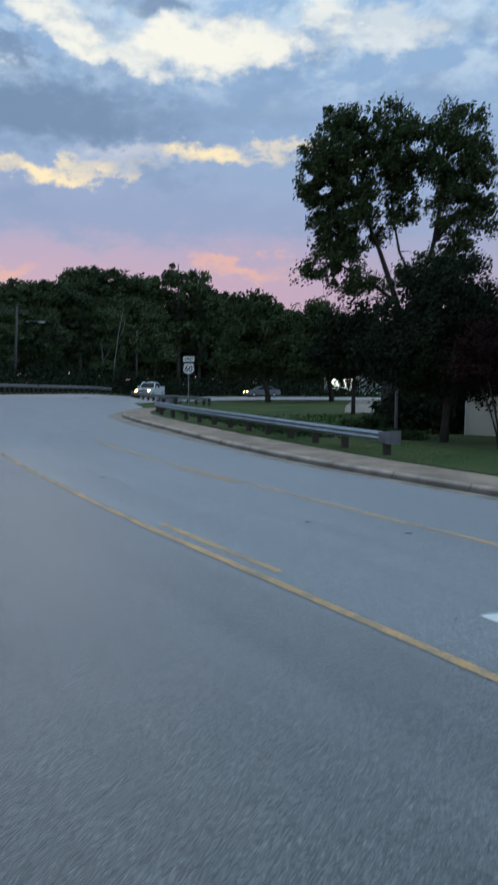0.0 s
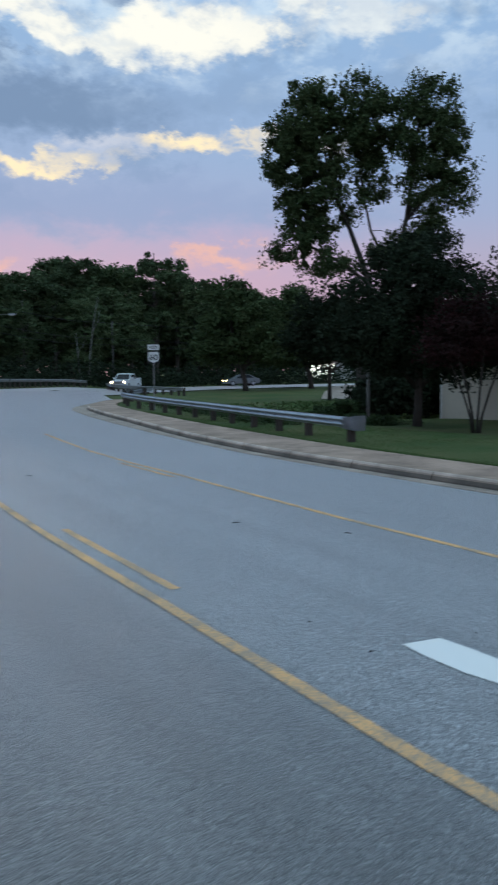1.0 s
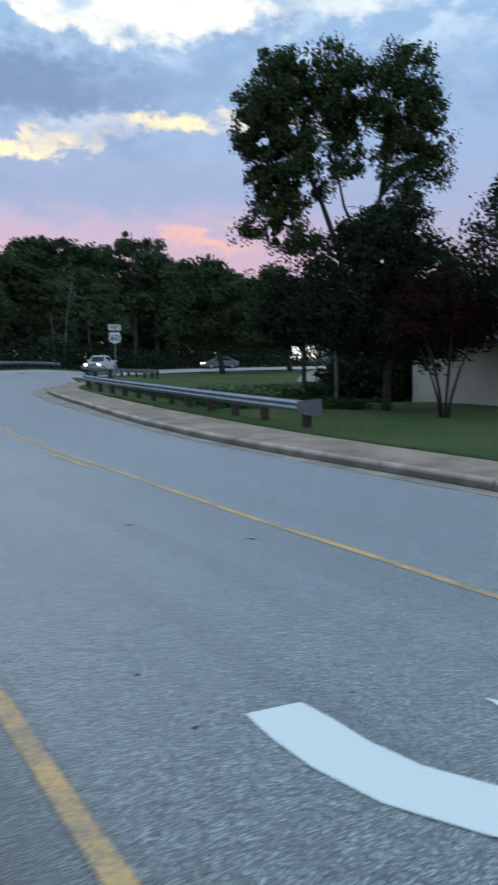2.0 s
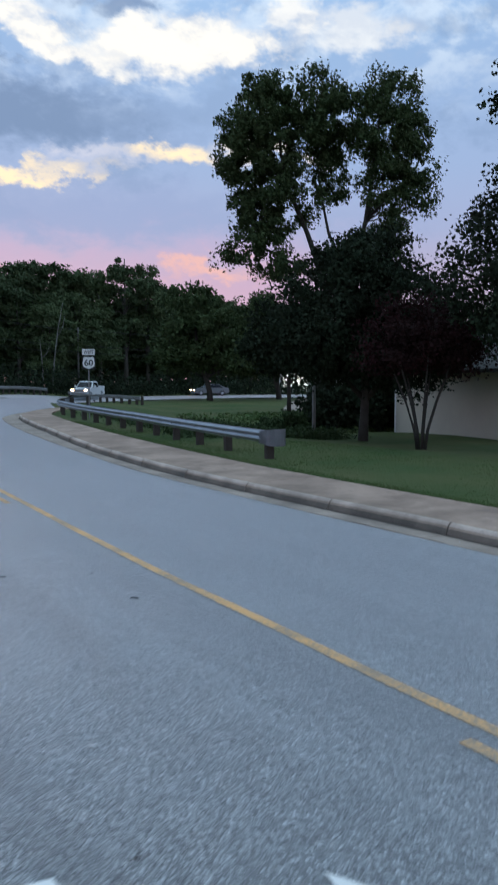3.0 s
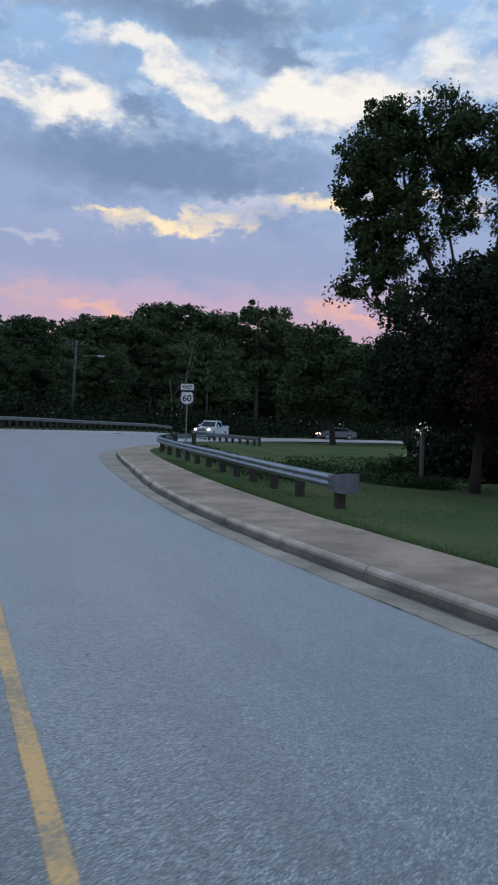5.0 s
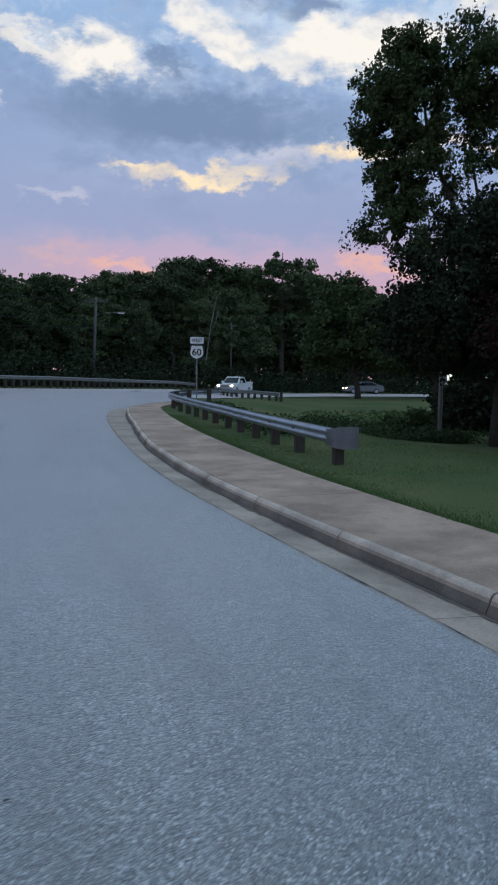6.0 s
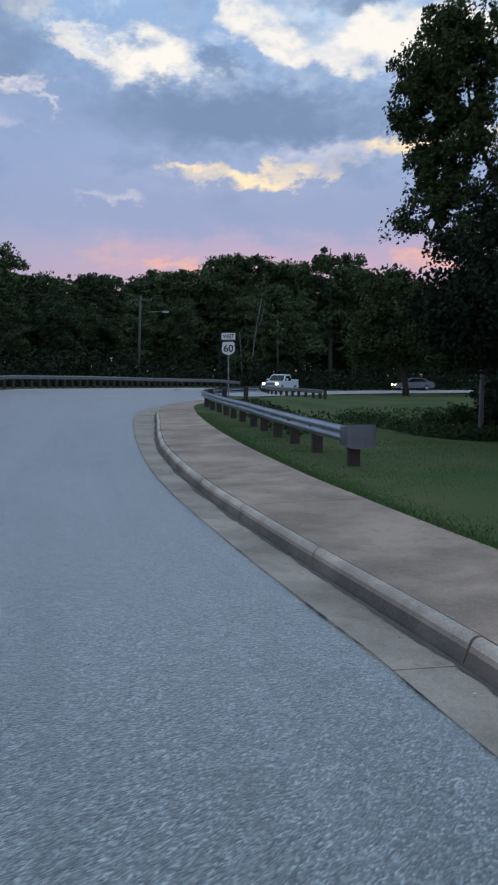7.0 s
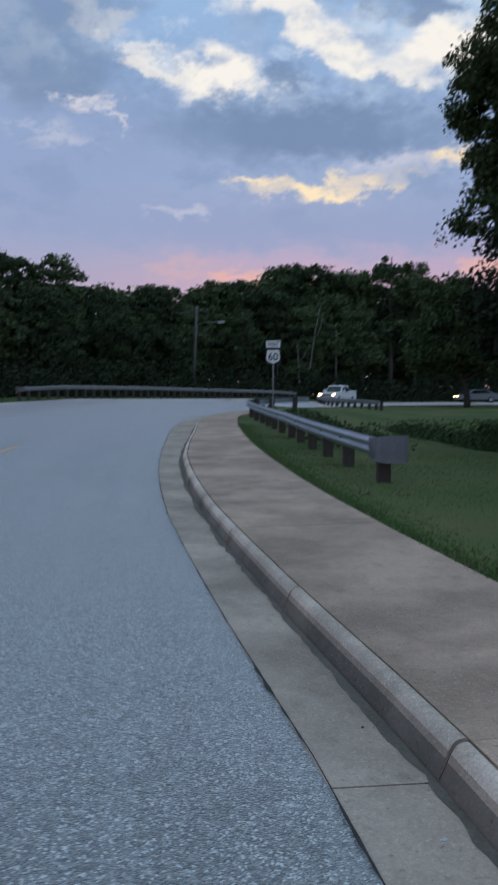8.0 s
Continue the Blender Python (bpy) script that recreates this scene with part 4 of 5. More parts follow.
# the tall cottonwood: two leaders, an open crown in two lobes
zc = ground_at(4.4, 46.0)
tree("tall_tree", (4.4, 46.0, zc), "tall cottonwood tree with an open two-lobed green crown", [
    [((0, 0, -0.4), 0.46), ((0.1, 0, 2.5), 0.36), ((0.4, 0.1, 5.2), 0.29), ((0.5, 0.1, 7.4), 0.20), ((-0.6, 0.2, 10.5), 0.13), ((-1.9, 0.1, 13.5), 0.08), ((-2.4, 0, 17.5), 0.03)],
    [((0.4, 0.1, 5.2), 0.24), ((1.7, -0.1, 8.0), 0.17), ((2.6, 0, 11.0), 0.13), ((3.1, 0.1, 14.8), 0.08), ((3.5, 0, 18.6), 0.03)],
    [((0.5, 0.1, 7.4), 0.13), ((-1.4, 0, 8.8), 0.09), ((-3.2, 0.2, 9.8), 0.06), ((-4.6, 0.1, 9.7), 0.02)],
    [((1.7, -0.1, 8.0), 0.11), ((0.6, 0.4, 10.5), 0.08), ((0.1, 0.5, 13.0), 0.05), ((-0.2, 0.4, 17.0), 0.02)]],
    [((-3.3, 0, 15.3), (2.4, 2.7, 2.8), 1.0), ((-4.6, 0.2, 14.9), (1.2, 1.6, 1.8), 0.28), ((-2.6, 0, 17.5), (2.0, 2.1, 1.7), 0.5), ((-0.2, 0, 16.4), (1.7, 2.3, 2.9), 0.85),
     ((-2.2, 0.2, 12.7), (2.8, 2.5, 2.1), 0.8), ((3.6, 0, 16.2), (2.3, 2.5, 3.0), 1.05), ((4.2, 0.2, 12.8), (2.1, 2.3, 2.2), 0.65), ((5.1, 0, 14.6), (1.0, 1.3, 2.0), 0.2),
     ((-3.2, 0, 10.6), (1.4, 1.7, 2.0), 0.46), ((-4.3, 0.3, 9.2), (1.7, 1.0, 0.6), 0.17), ((-1.9, 0, 8.6), (2.0, 1.6, 1.0), 0.26), ((3.8, 0, 9.8), (2.2, 2.0, 1.2), 0.32),
     ((1.0, 0.3, 13.8), (1.1, 1.3, 1.6), 0.20), ((1.5, 0.2, 16.9), (0.9, 1.6, 1.7), 0.24), ((1.2, 0.2, 9.2), (1.1, 1.4, 0.8), 0.14), ((6.3, 0, 14.1), (0.3, 0.3, 0.4), 0.02)],
    920, 130, 0.54, 0.14, (BARK, LEAVES), 11, branch=150, hollow=0.1, gaps=(0.85, 0.26))

# the dense dark tree on the lawn
zd = ground_at(5.45, 31.5)
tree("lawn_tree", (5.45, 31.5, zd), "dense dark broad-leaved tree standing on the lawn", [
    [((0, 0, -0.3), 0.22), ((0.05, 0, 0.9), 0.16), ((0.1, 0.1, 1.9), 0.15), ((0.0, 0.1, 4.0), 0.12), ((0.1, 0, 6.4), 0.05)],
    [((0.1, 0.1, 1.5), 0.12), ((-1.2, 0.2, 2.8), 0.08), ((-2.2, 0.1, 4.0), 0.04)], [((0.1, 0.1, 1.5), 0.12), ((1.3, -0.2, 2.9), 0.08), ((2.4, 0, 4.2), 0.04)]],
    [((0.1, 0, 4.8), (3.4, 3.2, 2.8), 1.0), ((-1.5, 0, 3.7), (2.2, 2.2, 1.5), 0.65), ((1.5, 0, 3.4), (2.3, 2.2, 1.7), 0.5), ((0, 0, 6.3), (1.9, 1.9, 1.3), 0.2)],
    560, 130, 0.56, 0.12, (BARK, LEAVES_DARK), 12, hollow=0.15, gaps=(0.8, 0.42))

# the crape myrtle in front of the house: many bare stems and a dark red crown
zm = ground_at(6.85, 27.3)
stems = []
for k in range(7):
    a = k * 0.9 + 0.2
    stems.append([((0.10 * math.cos(a), 0.10 * math.sin(a), -0.2), 0.055), ((0.22 * math.cos(a), 0.22 * math.sin(a), 0.6), 0.045), ((0.5 * math.cos(a), 0.5 * math.sin(a), 1.5), 0.035),
                  ((0.95 * math.cos(a), 0.95 * math.sin(a), 2.6), 0.02)])
tree("crape_myrtle", (6.85, 27.3, zm), "small crape myrtle with bare stems and dark red foliage", stems,
     [((0, 0, 3.6), (1.9, 1.9, 1.2), 1.0), ((-0.6, 0, 2.9), (1.4, 1.4, 0.6), 0.3), ((0.9, 0, 3.0), (1.4, 1.4, 0.6), 0.3)],
     190, 80, 0.38, 0.09, (BARK, LEAVES_RED), 13, hollow=0.2)

# the tall tree at the end of the house
zt = ground_at(10.1, 25.4)
tree("yard_tree", (10.1, 25.4, zt), "tall dark green tree beside the cream house", [
    [((0, 0, -0.3), 0.28), ((0.1, 0, 2.0), 0.22), ((0, 0.1, 5.0), 0.16), ((0.1, 0, 11.0), 0.05)]],
    [((0, 0, 5.2), (3.0, 2.8, 2.4), 1.0), ((0.1, 0, 7.8), (2.6, 2.4, 2.2), 0.7), ((0.2, 0, 10.4), (1.9, 1.7, 1.8), 0.4), ((0.6, 0, 3.6), (2.4, 2.2, 1.2), 0.4)],
    330, 110, 0.58, 0.12, (BARK, LEAVES_DARK), 14, hollow=0.25)

# the spreading tree across the field, and its neighbour
for x, y, seed, k in ((-4.9, 77.4, 15, 1.0), (1.8, 83.0, 16, 0.97)):
    z = ground_at(x, y)
    tree("field_tree", (x, y, z), "broad green tree with a leaning trunk in the field", [
        [((0.3, 0, -0.3), 0.34), ((0.2, 0, 1.0), 0.26), ((-0.1, 0, 2.2), 0.25), ((-0.9, 0, 4.4), 0.18), ((-1.2, 0, 8.0), 0.10)],
        [((-0.1, 0, 2.2), 0.24), ((1.4, 0, 4.2), 0.15), ((2.8, 0.2, 6.2), 0.07)], [((-0.5, 0, 3.3), 0.2), ((-2.6, 0, 4.3), 0.12), ((-3.9, 0, 5.4), 0.05)]],
        [((0, 0, 6.6 * k), (4.3, 4.0, 3.6), 1.0), ((-1.5, 0, 9.3 * k), (2.6, 2.6, 2.0), 0.35), ((2.4, 0, 4.6), (3.0, 2.6, 1.9), 0.4), ((-2.7, 0, 4.4), (2.7, 2.4, 1.7), 0.4)],
        300, 80, 0.8, 0.26, (BARK, LEAVES), seed, group="trees in the field", hollow=0.25)


# a rounded tree behind the tall one
zb = ground_at(2.9, 55.0)
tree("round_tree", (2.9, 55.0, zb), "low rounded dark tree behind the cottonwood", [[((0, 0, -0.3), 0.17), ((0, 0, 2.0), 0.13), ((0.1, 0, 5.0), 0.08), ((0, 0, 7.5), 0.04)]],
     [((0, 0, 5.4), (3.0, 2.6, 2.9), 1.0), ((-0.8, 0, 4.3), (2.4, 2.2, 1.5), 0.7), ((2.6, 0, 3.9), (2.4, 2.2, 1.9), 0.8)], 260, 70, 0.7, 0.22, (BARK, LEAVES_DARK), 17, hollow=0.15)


# the wood behind the main road: five trees built, then copied
def wood_tree(seed, height, radius, pale, open_crown):
    rng = np.random.default_rng(seed)
    lean = rng.uniform(-0.5, 0.5)
    stem = [((0, 0, -0.5), 0.32), ((lean * 0.2, 0, height * 0.25), 0.26), ((lean * 0.7, 0, height * 0.55), 0.18), ((lean, 0, height * 0.95), 0.05)]
    lobes = []
    for k in range(6):
        f = 0.30 + 0.57 * k / 5
        w = radius * (0.72 + 0.38 * math.sin(math.pi * min(1, (f - 0.15) * 1.15))) * rng.uniform(0.8, 1.15) * (1 if f < 0.8 else 0.88)
        lobes.append(((lean * f + rng.uniform(-0.3, 0.3) * radius, rng.uniform(-0.3, 0.3) * radius, height * f), (w, w, height * (0.135 if f < 0.8 else 0.08)), 1.0 if f < 0.8 else 0.7))
    return tree("wood_tree", (0, 0, 0), "tall leafy tree at the edge of the wood", [stem], lobes, 130 if open_crown else 250, 85, 0.66, 0.28,
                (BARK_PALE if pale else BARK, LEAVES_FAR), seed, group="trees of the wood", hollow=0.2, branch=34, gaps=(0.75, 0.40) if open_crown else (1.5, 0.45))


kinds = [wood_tree(31, 16, 3.6, False, False), wood_tree(32, 16, 4.2, False, False), wood_tree(33, 17, 3.2, True, True), wood_tree(34, 15, 4.6, False, False), wood_tree(35, 16, 2.9, True, True)]
EYE = Vector((4.8, 8.5, 1.5))
# angle to the left of +y, height of the tree top above the horizon, distance, kind
SKYLINE = [(49.2, 13.2, 72, 3), (46, 13.0, 74, 1), (43.2, 12.4, 76, 0), (40.6, 10.8, 80, 3), (37.4, 10.7, 82, 2), (35.2, 8.3, 86, 1), (33.2, 8.3, 90, 3), (31.2, 8.5, 92, 0), (29.3, 8.5, 96, 1),
           (27.3, 8.5, 98, 3), (25.4, 8.9, 100, 0), (23.6, 8.9, 100, 1), (21.6, 10.1, 104, 0), (20.2, 10.1, 105, 1), (18.6, 9.7, 106, 3), (17.0, 9.2, 108, 0), (15.4, 9.7, 108, 2),
           (13.4, 10.7, 110, 4), (11.7, 10.3, 111, 2), (10.1, 8.7, 112, 1), (8.4, 8.2, 116, 3), (6.2, 7.4, 120, 0), (3.6, 7.0, 124, 1), (1.0, 6.6, 126, 3), (-2.0, 6.8, 126, 0),
           (-5.0, 7.0, 124, 1), (-8.0, 7.2, 120, 3), (-11.2, 7.4, 118, 0), (-14.6, 7.6, 112, 1), (-18, 7.8, 108, 3), (-22, 8.0, 104, 0)]
rng = random.Random(5)
used = set()


def plant(az, top, dist, kind, wide=1.0):
    x, y = EYE.x - dist * math.sin(radians(az)), EYE.y + dist * math.cos(radians(az))
    z = ground_at(x, y)
    src = kinds[kind]
    tall = (EYE.z + dist * math.tan(radians(top)) - z) / (16.6, 16.6, 17.6, 15.6, 16.6)[kind]
    m = Matrix.LocRotScale((x, y, z), Euler((0, 0, rng.uniform(0, 6.28))), (tall * wide, tall * wide, tall))
    if kind not in used:
        used.add(kind)
        src.matrix_basis = m
        return src
    keep, src.scale = src.scale.copy(), (1, 1, 1)
    made = copy_thing(src, m)
    src.scale = keep
    return made


for az, top, dist, kind in SKYLINE:
    plant(az, top, dist, kind)
for az, top, dist, kind in SKYLINE:
    if dist < 126 and az > -12:
        plant(az + rng.uniform(0.4, 1.6), top * rng.uniform(0.70, 0.88), dist - rng.uniform(4, 9) if az > 14 else dist + rng.uniform(2, 8), (kind + rng.choice((1, 3))) % 5 if kind in (0, 1, 3) else rng.choice((0, 1, 3)), 1.1)

# a bare pale tree leaning out of the wood
for az, dist, lean, tall in ((19.3, 93, 1.5, 11.0), (19.9, 94, -0.4, 6.6)):
    x, y = EYE.x - dist * math.sin(radians(az)), EYE.y + dist * math.cos(radians(az))
    snag = thing("bare_tree", (x, y, ground_at(x, y)), "thin bare pale tree trunk before the wood", "tree", "bare trees")
    bm = tube(bmesh.new(), [(0, 0, -0.3), (lean * 0.2, 0, tall * 0.35), (lean * 0.55, 0, tall * 0.7), (lean, 0, tall)], [0.10, 0.085, 0.06, 0.02], 7)
    tube(bm, [(lean * 0.5, 0, tall * 0.62), (lean * 0.5 + 0.7, 0, tall * 0.74), (lean * 0.5 + 1.0, 0, tall * 0.86)], [0.06, 0.04, 0.015], 6)
    part("trunk", bm, SNAG, snag, smooth=True)

# the depth of the wood, and its undergrowth
wr = np.random.default_rng(9)
n = 5200
az = np.radians(wr.uniform(-26, 52, n))
dist = np.interp(np.degrees(az), [-26, 8, 20, 36, 50], [128, 128, 118, 98, 86]) + wr.uniform(0, 26, n)
hill = np.interp(np.degrees(az), [-26, 0, 8, 24, 27, 31, 36, 44, 52], [11, 11, 13, 13.5, 15, 14.5, 13, 14.5, 14])
zz = hill * (0.04 + 0.94 * wr.random(n) ** 0.8) * (1 + 0.05 * np.sin(np.degrees(az) * 2.1))
cen = np.stack([EYE.x - dist * np.sin(az), EYE.y + dist * np.cos(az), zz + 0.8], 1)
pts = np.repeat(cen, 18, 0) + wr.normal(size=(n * 18, 3)) * (0.9, 0.9, 0.6)
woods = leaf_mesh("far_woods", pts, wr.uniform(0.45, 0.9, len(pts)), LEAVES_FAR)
tagged(woods, "dark green depth of the wood behind the main road", "wood", kind="stuff")
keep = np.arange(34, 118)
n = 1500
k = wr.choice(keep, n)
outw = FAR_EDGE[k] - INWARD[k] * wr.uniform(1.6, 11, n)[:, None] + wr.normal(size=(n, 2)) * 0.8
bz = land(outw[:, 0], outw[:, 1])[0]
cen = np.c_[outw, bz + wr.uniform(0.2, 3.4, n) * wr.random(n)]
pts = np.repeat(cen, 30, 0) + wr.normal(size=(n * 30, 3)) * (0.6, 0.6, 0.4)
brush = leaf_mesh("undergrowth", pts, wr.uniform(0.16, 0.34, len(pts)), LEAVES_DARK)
tagged(brush, "dark bushy undergrowth along the edge of the wood", "bushes", kind="stuff")


# ---- poles and cables ----
def timber_pole(x, y, tall, r, label, arm=False, lamp=None, turn=0.0, lean=0.0, mat=None):
    z = ground_at(x, y)
    pole = thing("utility_pole", (x, y, z), label, "utility pole", "utility poles", turn=turn)
    part("shaft", tube(bmesh.new(), [(0, 0, -0.8), (lean * 0.5, 0, tall * 0.5), (lean, 0, tall)], [r, r * 0.86, r * 0.7], 10), mat or POLE_WOOD, pole, smooth=True)
    if arm:
        cross = part("cross_arm", box(bmesh.new(), (lean - 1.2, -0.06, tall - 0.55), (lean + 1.2, 0.06, tall - 0.42), 0.01), POLE_WOOD, pole)
        for dx in (-1.1, -0.45, 0.45, 1.1):
            part("insulator", tube(bmesh.new(), [(lean + dx, 0, tall - 0.43), (lean + dx, 0, tall - 0.36), (lean + dx, 0, tall - 0.28)], [0.03, 0.06, 0.03], 8), STEEL_DULL, cross)
    if lamp:
        h, reach = lamp
        bracket = part("lamp_arm", tube(bmesh.new(), [(lean, 0, h - 0.25), (lean + reach * 0.4, 0, h), (lean + reach, 0, h + 0.06)], [0.035, 0.03, 0.028], 6), STEEL_DULL, pole)
        part("lamp_head", box(bmesh.new(), (lean + reach - 0.1, -0.14, h - 0.02), (lean + reach + 0.65, 0.14, h + 0.12), 0.04), STEEL, bracket)
        part("lamp_lens", box(bmesh.new(), (lean + reach, -0.11, h - 0.06), (lean + reach + 0.55, 0.11, h - 0.022), 0.015), LAMP_GLOW, bracket)
    return pole


timber_pole(3.76, 34.5, 5.2, 0.085, "grey timber pole standing by the weeds on the lawn", mat=GREY_POLE)
z1 = ground_at(-32.3, 79.4)
timber_pole(-32.3, 79.4, 10.2 - z1 + 0.2, 0.16, "tall timber utility pole with a street lamp beyond the main road", True, (8.75 - z1, 2.3), 14, 0.35)
z2 = ground_at(-23.5, 99.5)
timber_pole(-23.5, 99.5, 9.3 - z2, 0.13, "thin timber utility pole before the wood")


def cable(a, b, sag, label="thin black overhead cable"):
    pts = [Vector(a).lerp(Vector(b), t / 12) - Vector((0, 0, sag * 4 * (t / 12) * (1 - t / 12))) for t in range(13)]
    ob = part("overhead_cable", tube(bmesh.new(), pts, [0.022] * 13, 5), CABLE)
    return tagged(ob, label, "cable", "overhead cables")


for h in (10.0, 8.0, 7.2):
    cable((-32.0, 79.4, h), (-23.5, 99.5, h - 0.9), 0.5)
    cable((-32.0, 79.4, h), (-60.0, 34.0, h + 1.2), 0.9)
    cable((-23.5, 99.5, h - 0.9), (14.0, 114.0, h - 1.2), 0.7)


# ---- the cream house among the trees ----
def house():
    """Long wall towards the road; local x runs along it, y back from it."""
    ax, ay = 7.55, 37.7
    bx, by = 10.9, 31.0
    length, deep, tall = math.hypot(bx - ax, by - ay), 7.0, 2.75
    turn = math.degrees(math.atan2(by - ay, bx - ax))
    z = min(ground_at(ax, ay), ground_at(bx, by)) - 0.05
    ob = thing("house", (ax, ay, z), "low cream house with plain siding behind the trees", "house", turn=turn)
    walls = part("wall", box(bmesh.new(), (0, 0, 0), (length, deep, tall)), SIDING, ob)
    board = None
    for k in range(15):
        h = 0.04 + k * 0.18
        bm = bmesh.new()
        ring = [(-0.022, h), (-0.006, h + 0.178), (0.0, h + 0.178), (0.0, h)]
        verts = [[bm.verts.new((x, y, v)) for y, v in ring] for x in (0, length)]
        for i in range(4):
            bm.faces.new((verts[0][i], verts[1][i], verts[1][(i + 1) % 4], verts[0][(i + 1) % 4]))
        part("siding_board", bm, SIDING, walls)
    part("corner_trim", box(bmesh.new(), (-0.03, -0.03, 0), (0.09, 0.06, tall), 0.005), SIGN_WHITE, ob)
    bm = bmesh.new()
    e = 0.45
    ring = [(-e, tall - 0.12), (deep / 2, tall + 1.5), (deep + e, tall - 0.12), (deep + e, tall + 0.02), (deep / 2, tall + 1.66), (-e, tall + 0.02)]
    v = [[bm.verts.new((x, y, h)) for y, h in ring] for x in (-e, length + e)]
    for i in range(6):
        bm.faces.new((v[0][i], v[1][i], v[1][(i + 1) % 6], v[0][(i + 1) % 6]))
    bm.faces.new(v[0][::-1])
    bm.faces.new(v[1])
    part("roof", bm, ROOFING, ob, "dark shingle roof")
    return ob


house()


# ---- shrubs, weeds and grass ----
def shrub(x, y, r, h, mat, label, seed, name="shrub"):
    z = ground_at(x, y)
    rng = np.random.default_rng(seed)
    ob = thing(name, (x, y, z), label, "shrub", "shrubs")
    c, p = clump_points(rng, [((0, 0, h * 0.52), (r, r, h * 0.45), 1.0), ((r * 0.3, 0, h * 0.3), (r * 0.9, r * 0.9, h * 0.3), 0.6)], 70, 46, 0.22 * max(r, 0.7), 0.2)
    p[:, 2] = np.maximum(p[:, 2], 0.01)
    bm = bmesh.new()
    for t in c[:9]:
        tube(bm, [(0, 0, -0.1), tuple(Vector(t) * 0.5), tuple(t)], [0.03, 0.02, 0.008], 5, False)
    part("stem", bm, BARK, ob)
    leaf_mesh("foliage", p, 0.11 * max(r, 0.8) * rng.uniform(0.6, 1.3, len(p)), mat, ob)
    return ob


shrub(2.9, 38.2, 0.9, 1.1, WEEDS, "loose green shrub beside the timber pole", 41)
shrub(1.9, 38.8, 0.8, 0.8, WEEDS, "loose green shrub beside the timber pole", 42)
for i, (x, y, r, h) in enumerate(((4.9, 38.4, 1.4, 2.4), (6.3, 38.8, 1.5, 2.7), (7.4, 39.6, 1.4, 2.6), (5.6, 40.8, 1.6, 3.2), (4.2, 40.5, 1.3, 2.2))):
    shrub(x, y, r, h, LEAVES_DARK, "dark dense shrub behind the lawn tree", 50 + i)


def scatter(name, n, s_range, off_range, tall, size, mat, label, seed, clump=9, category="weeds"):
    rng = np.random.default_rng(seed)
    s, off = rng.uniform(*s_range, n), off_range[0] + (off_range[1] - off_range[0]) * (rng.normal(0.5, 0.22, n))
    x, y = road_xy(s, off)
    z = land(x, y)[0]
    h = tall * rng.uniform(0.35, 1.0, n) * (0.6 + 0.4 * np.sin(s * 0.9 + 1.0) ** 2)
    cen = np.stack([x, y, z], 1)
    p = np.repeat(cen, clump, 0) + rng.normal(size=(n * clump, 3)) * (0.16, 0.16, 0.0)
    p[:, 2] += np.repeat(h, clump) * rng.random(n * clump)
    ob = leaf_mesh(name, p, size * rng.uniform(0.6, 1.3, len(p)), mat)
    return tagged(ob, label, category, kind="stuff")


scatter("ditch_weeds", 3600, (21.5, 36), (12.4, 15.0), 0.55, 0.085, WEEDS, "dark green weeds along the ditch", 61)
scatter("rail_weeds", 600, (20, 40), (7.6, 10.0), 0.35, 0.10, WEEDS, "rough grass and weeds behind the guard rail", 62)
scatter("field_weeds", 900, (26, 44), (14.0, 26.0), 0.30, 0.16, BLADES, "tufts of rough grass in the field", 63)


def blades(name, n, s_range, off_range, tall, label, seed, edge=False):
    rng = np.random.default_rng(seed)
    s = rng.uniform(*s_range, n)
    off = off_range[0] + (off_range[1] - off_range[0]) * (rng.random(n) ** (1.8 if not edge else 1.0))
    x, y = road_xy(s, off)
    z = land(x, y)[0] - 0.01
    a, h, w = rng.uniform(0, 6.28, n), tall * rng.uniform(0.5, 1.2, n), rng.uniform(0.005, 0.011, n)
    lean = rng.normal(size=(n, 2)) * 0.45 * h[:, None]
    v = np.empty((n, 3, 3))
    v[:, 0] = np.stack([x - np.cos(a) * w, y - np.sin(a) * w, z], 1)
    v[:, 1] = np.stack([x + np.cos(a) * w, y + np.sin(a) * w, z], 1)
    v[:, 2] = np.stack([x + lean[:, 0], y + lean[:, 1], z + h], 1)
    ob = mesh_object(name, v.reshape(-1, 3), np.arange(3 * n).reshape(-1, 3), BLADES)
    return tagged(ob, label, "grass", kind="stuff")


blades("lawn_grass", 60000, (2, 30), (5.9, 12.5), 0.042, "short mown grass blades of the lawn", 71)
blades("edge_grass", 9000, (0, 30), (5.78, 6.02), 0.06, "uneven grass fringe along the pavement edge", 72, True)


# ---- vehicles ----
def extrude_profile(bm, ring, half, inset=0.0):
    """A side profile in x and z, drawn out to both sides, its upper points drawn in."""
    zs = [p[1] for p in ring]
    lo, hi = min(zs), max(zs)
    sides = []
    for sgn in (-1, 1):
        sides.append([bm.verts.new((x, sgn * (half - inset * max(0, (z - lo) / (hi - lo)) ** 1.5), z)) for x, z in ring])
    n = len(ring)
    for i in range(n):
        j = (i + 1) % n
        bm.faces.new((sides[0][i], sides[0][j], sides[1][j], sides[1][i]))
    bm.faces.new(sides[0][::-1])
    bm.faces.new(sides[1])
    return bm


def soften(bm, r=0.03):
    bmesh.ops.bevel(bm, geom=bm.edges[:], offset=r, segments=2, affect="EDGES", clamp_overlap=True)
    return bm


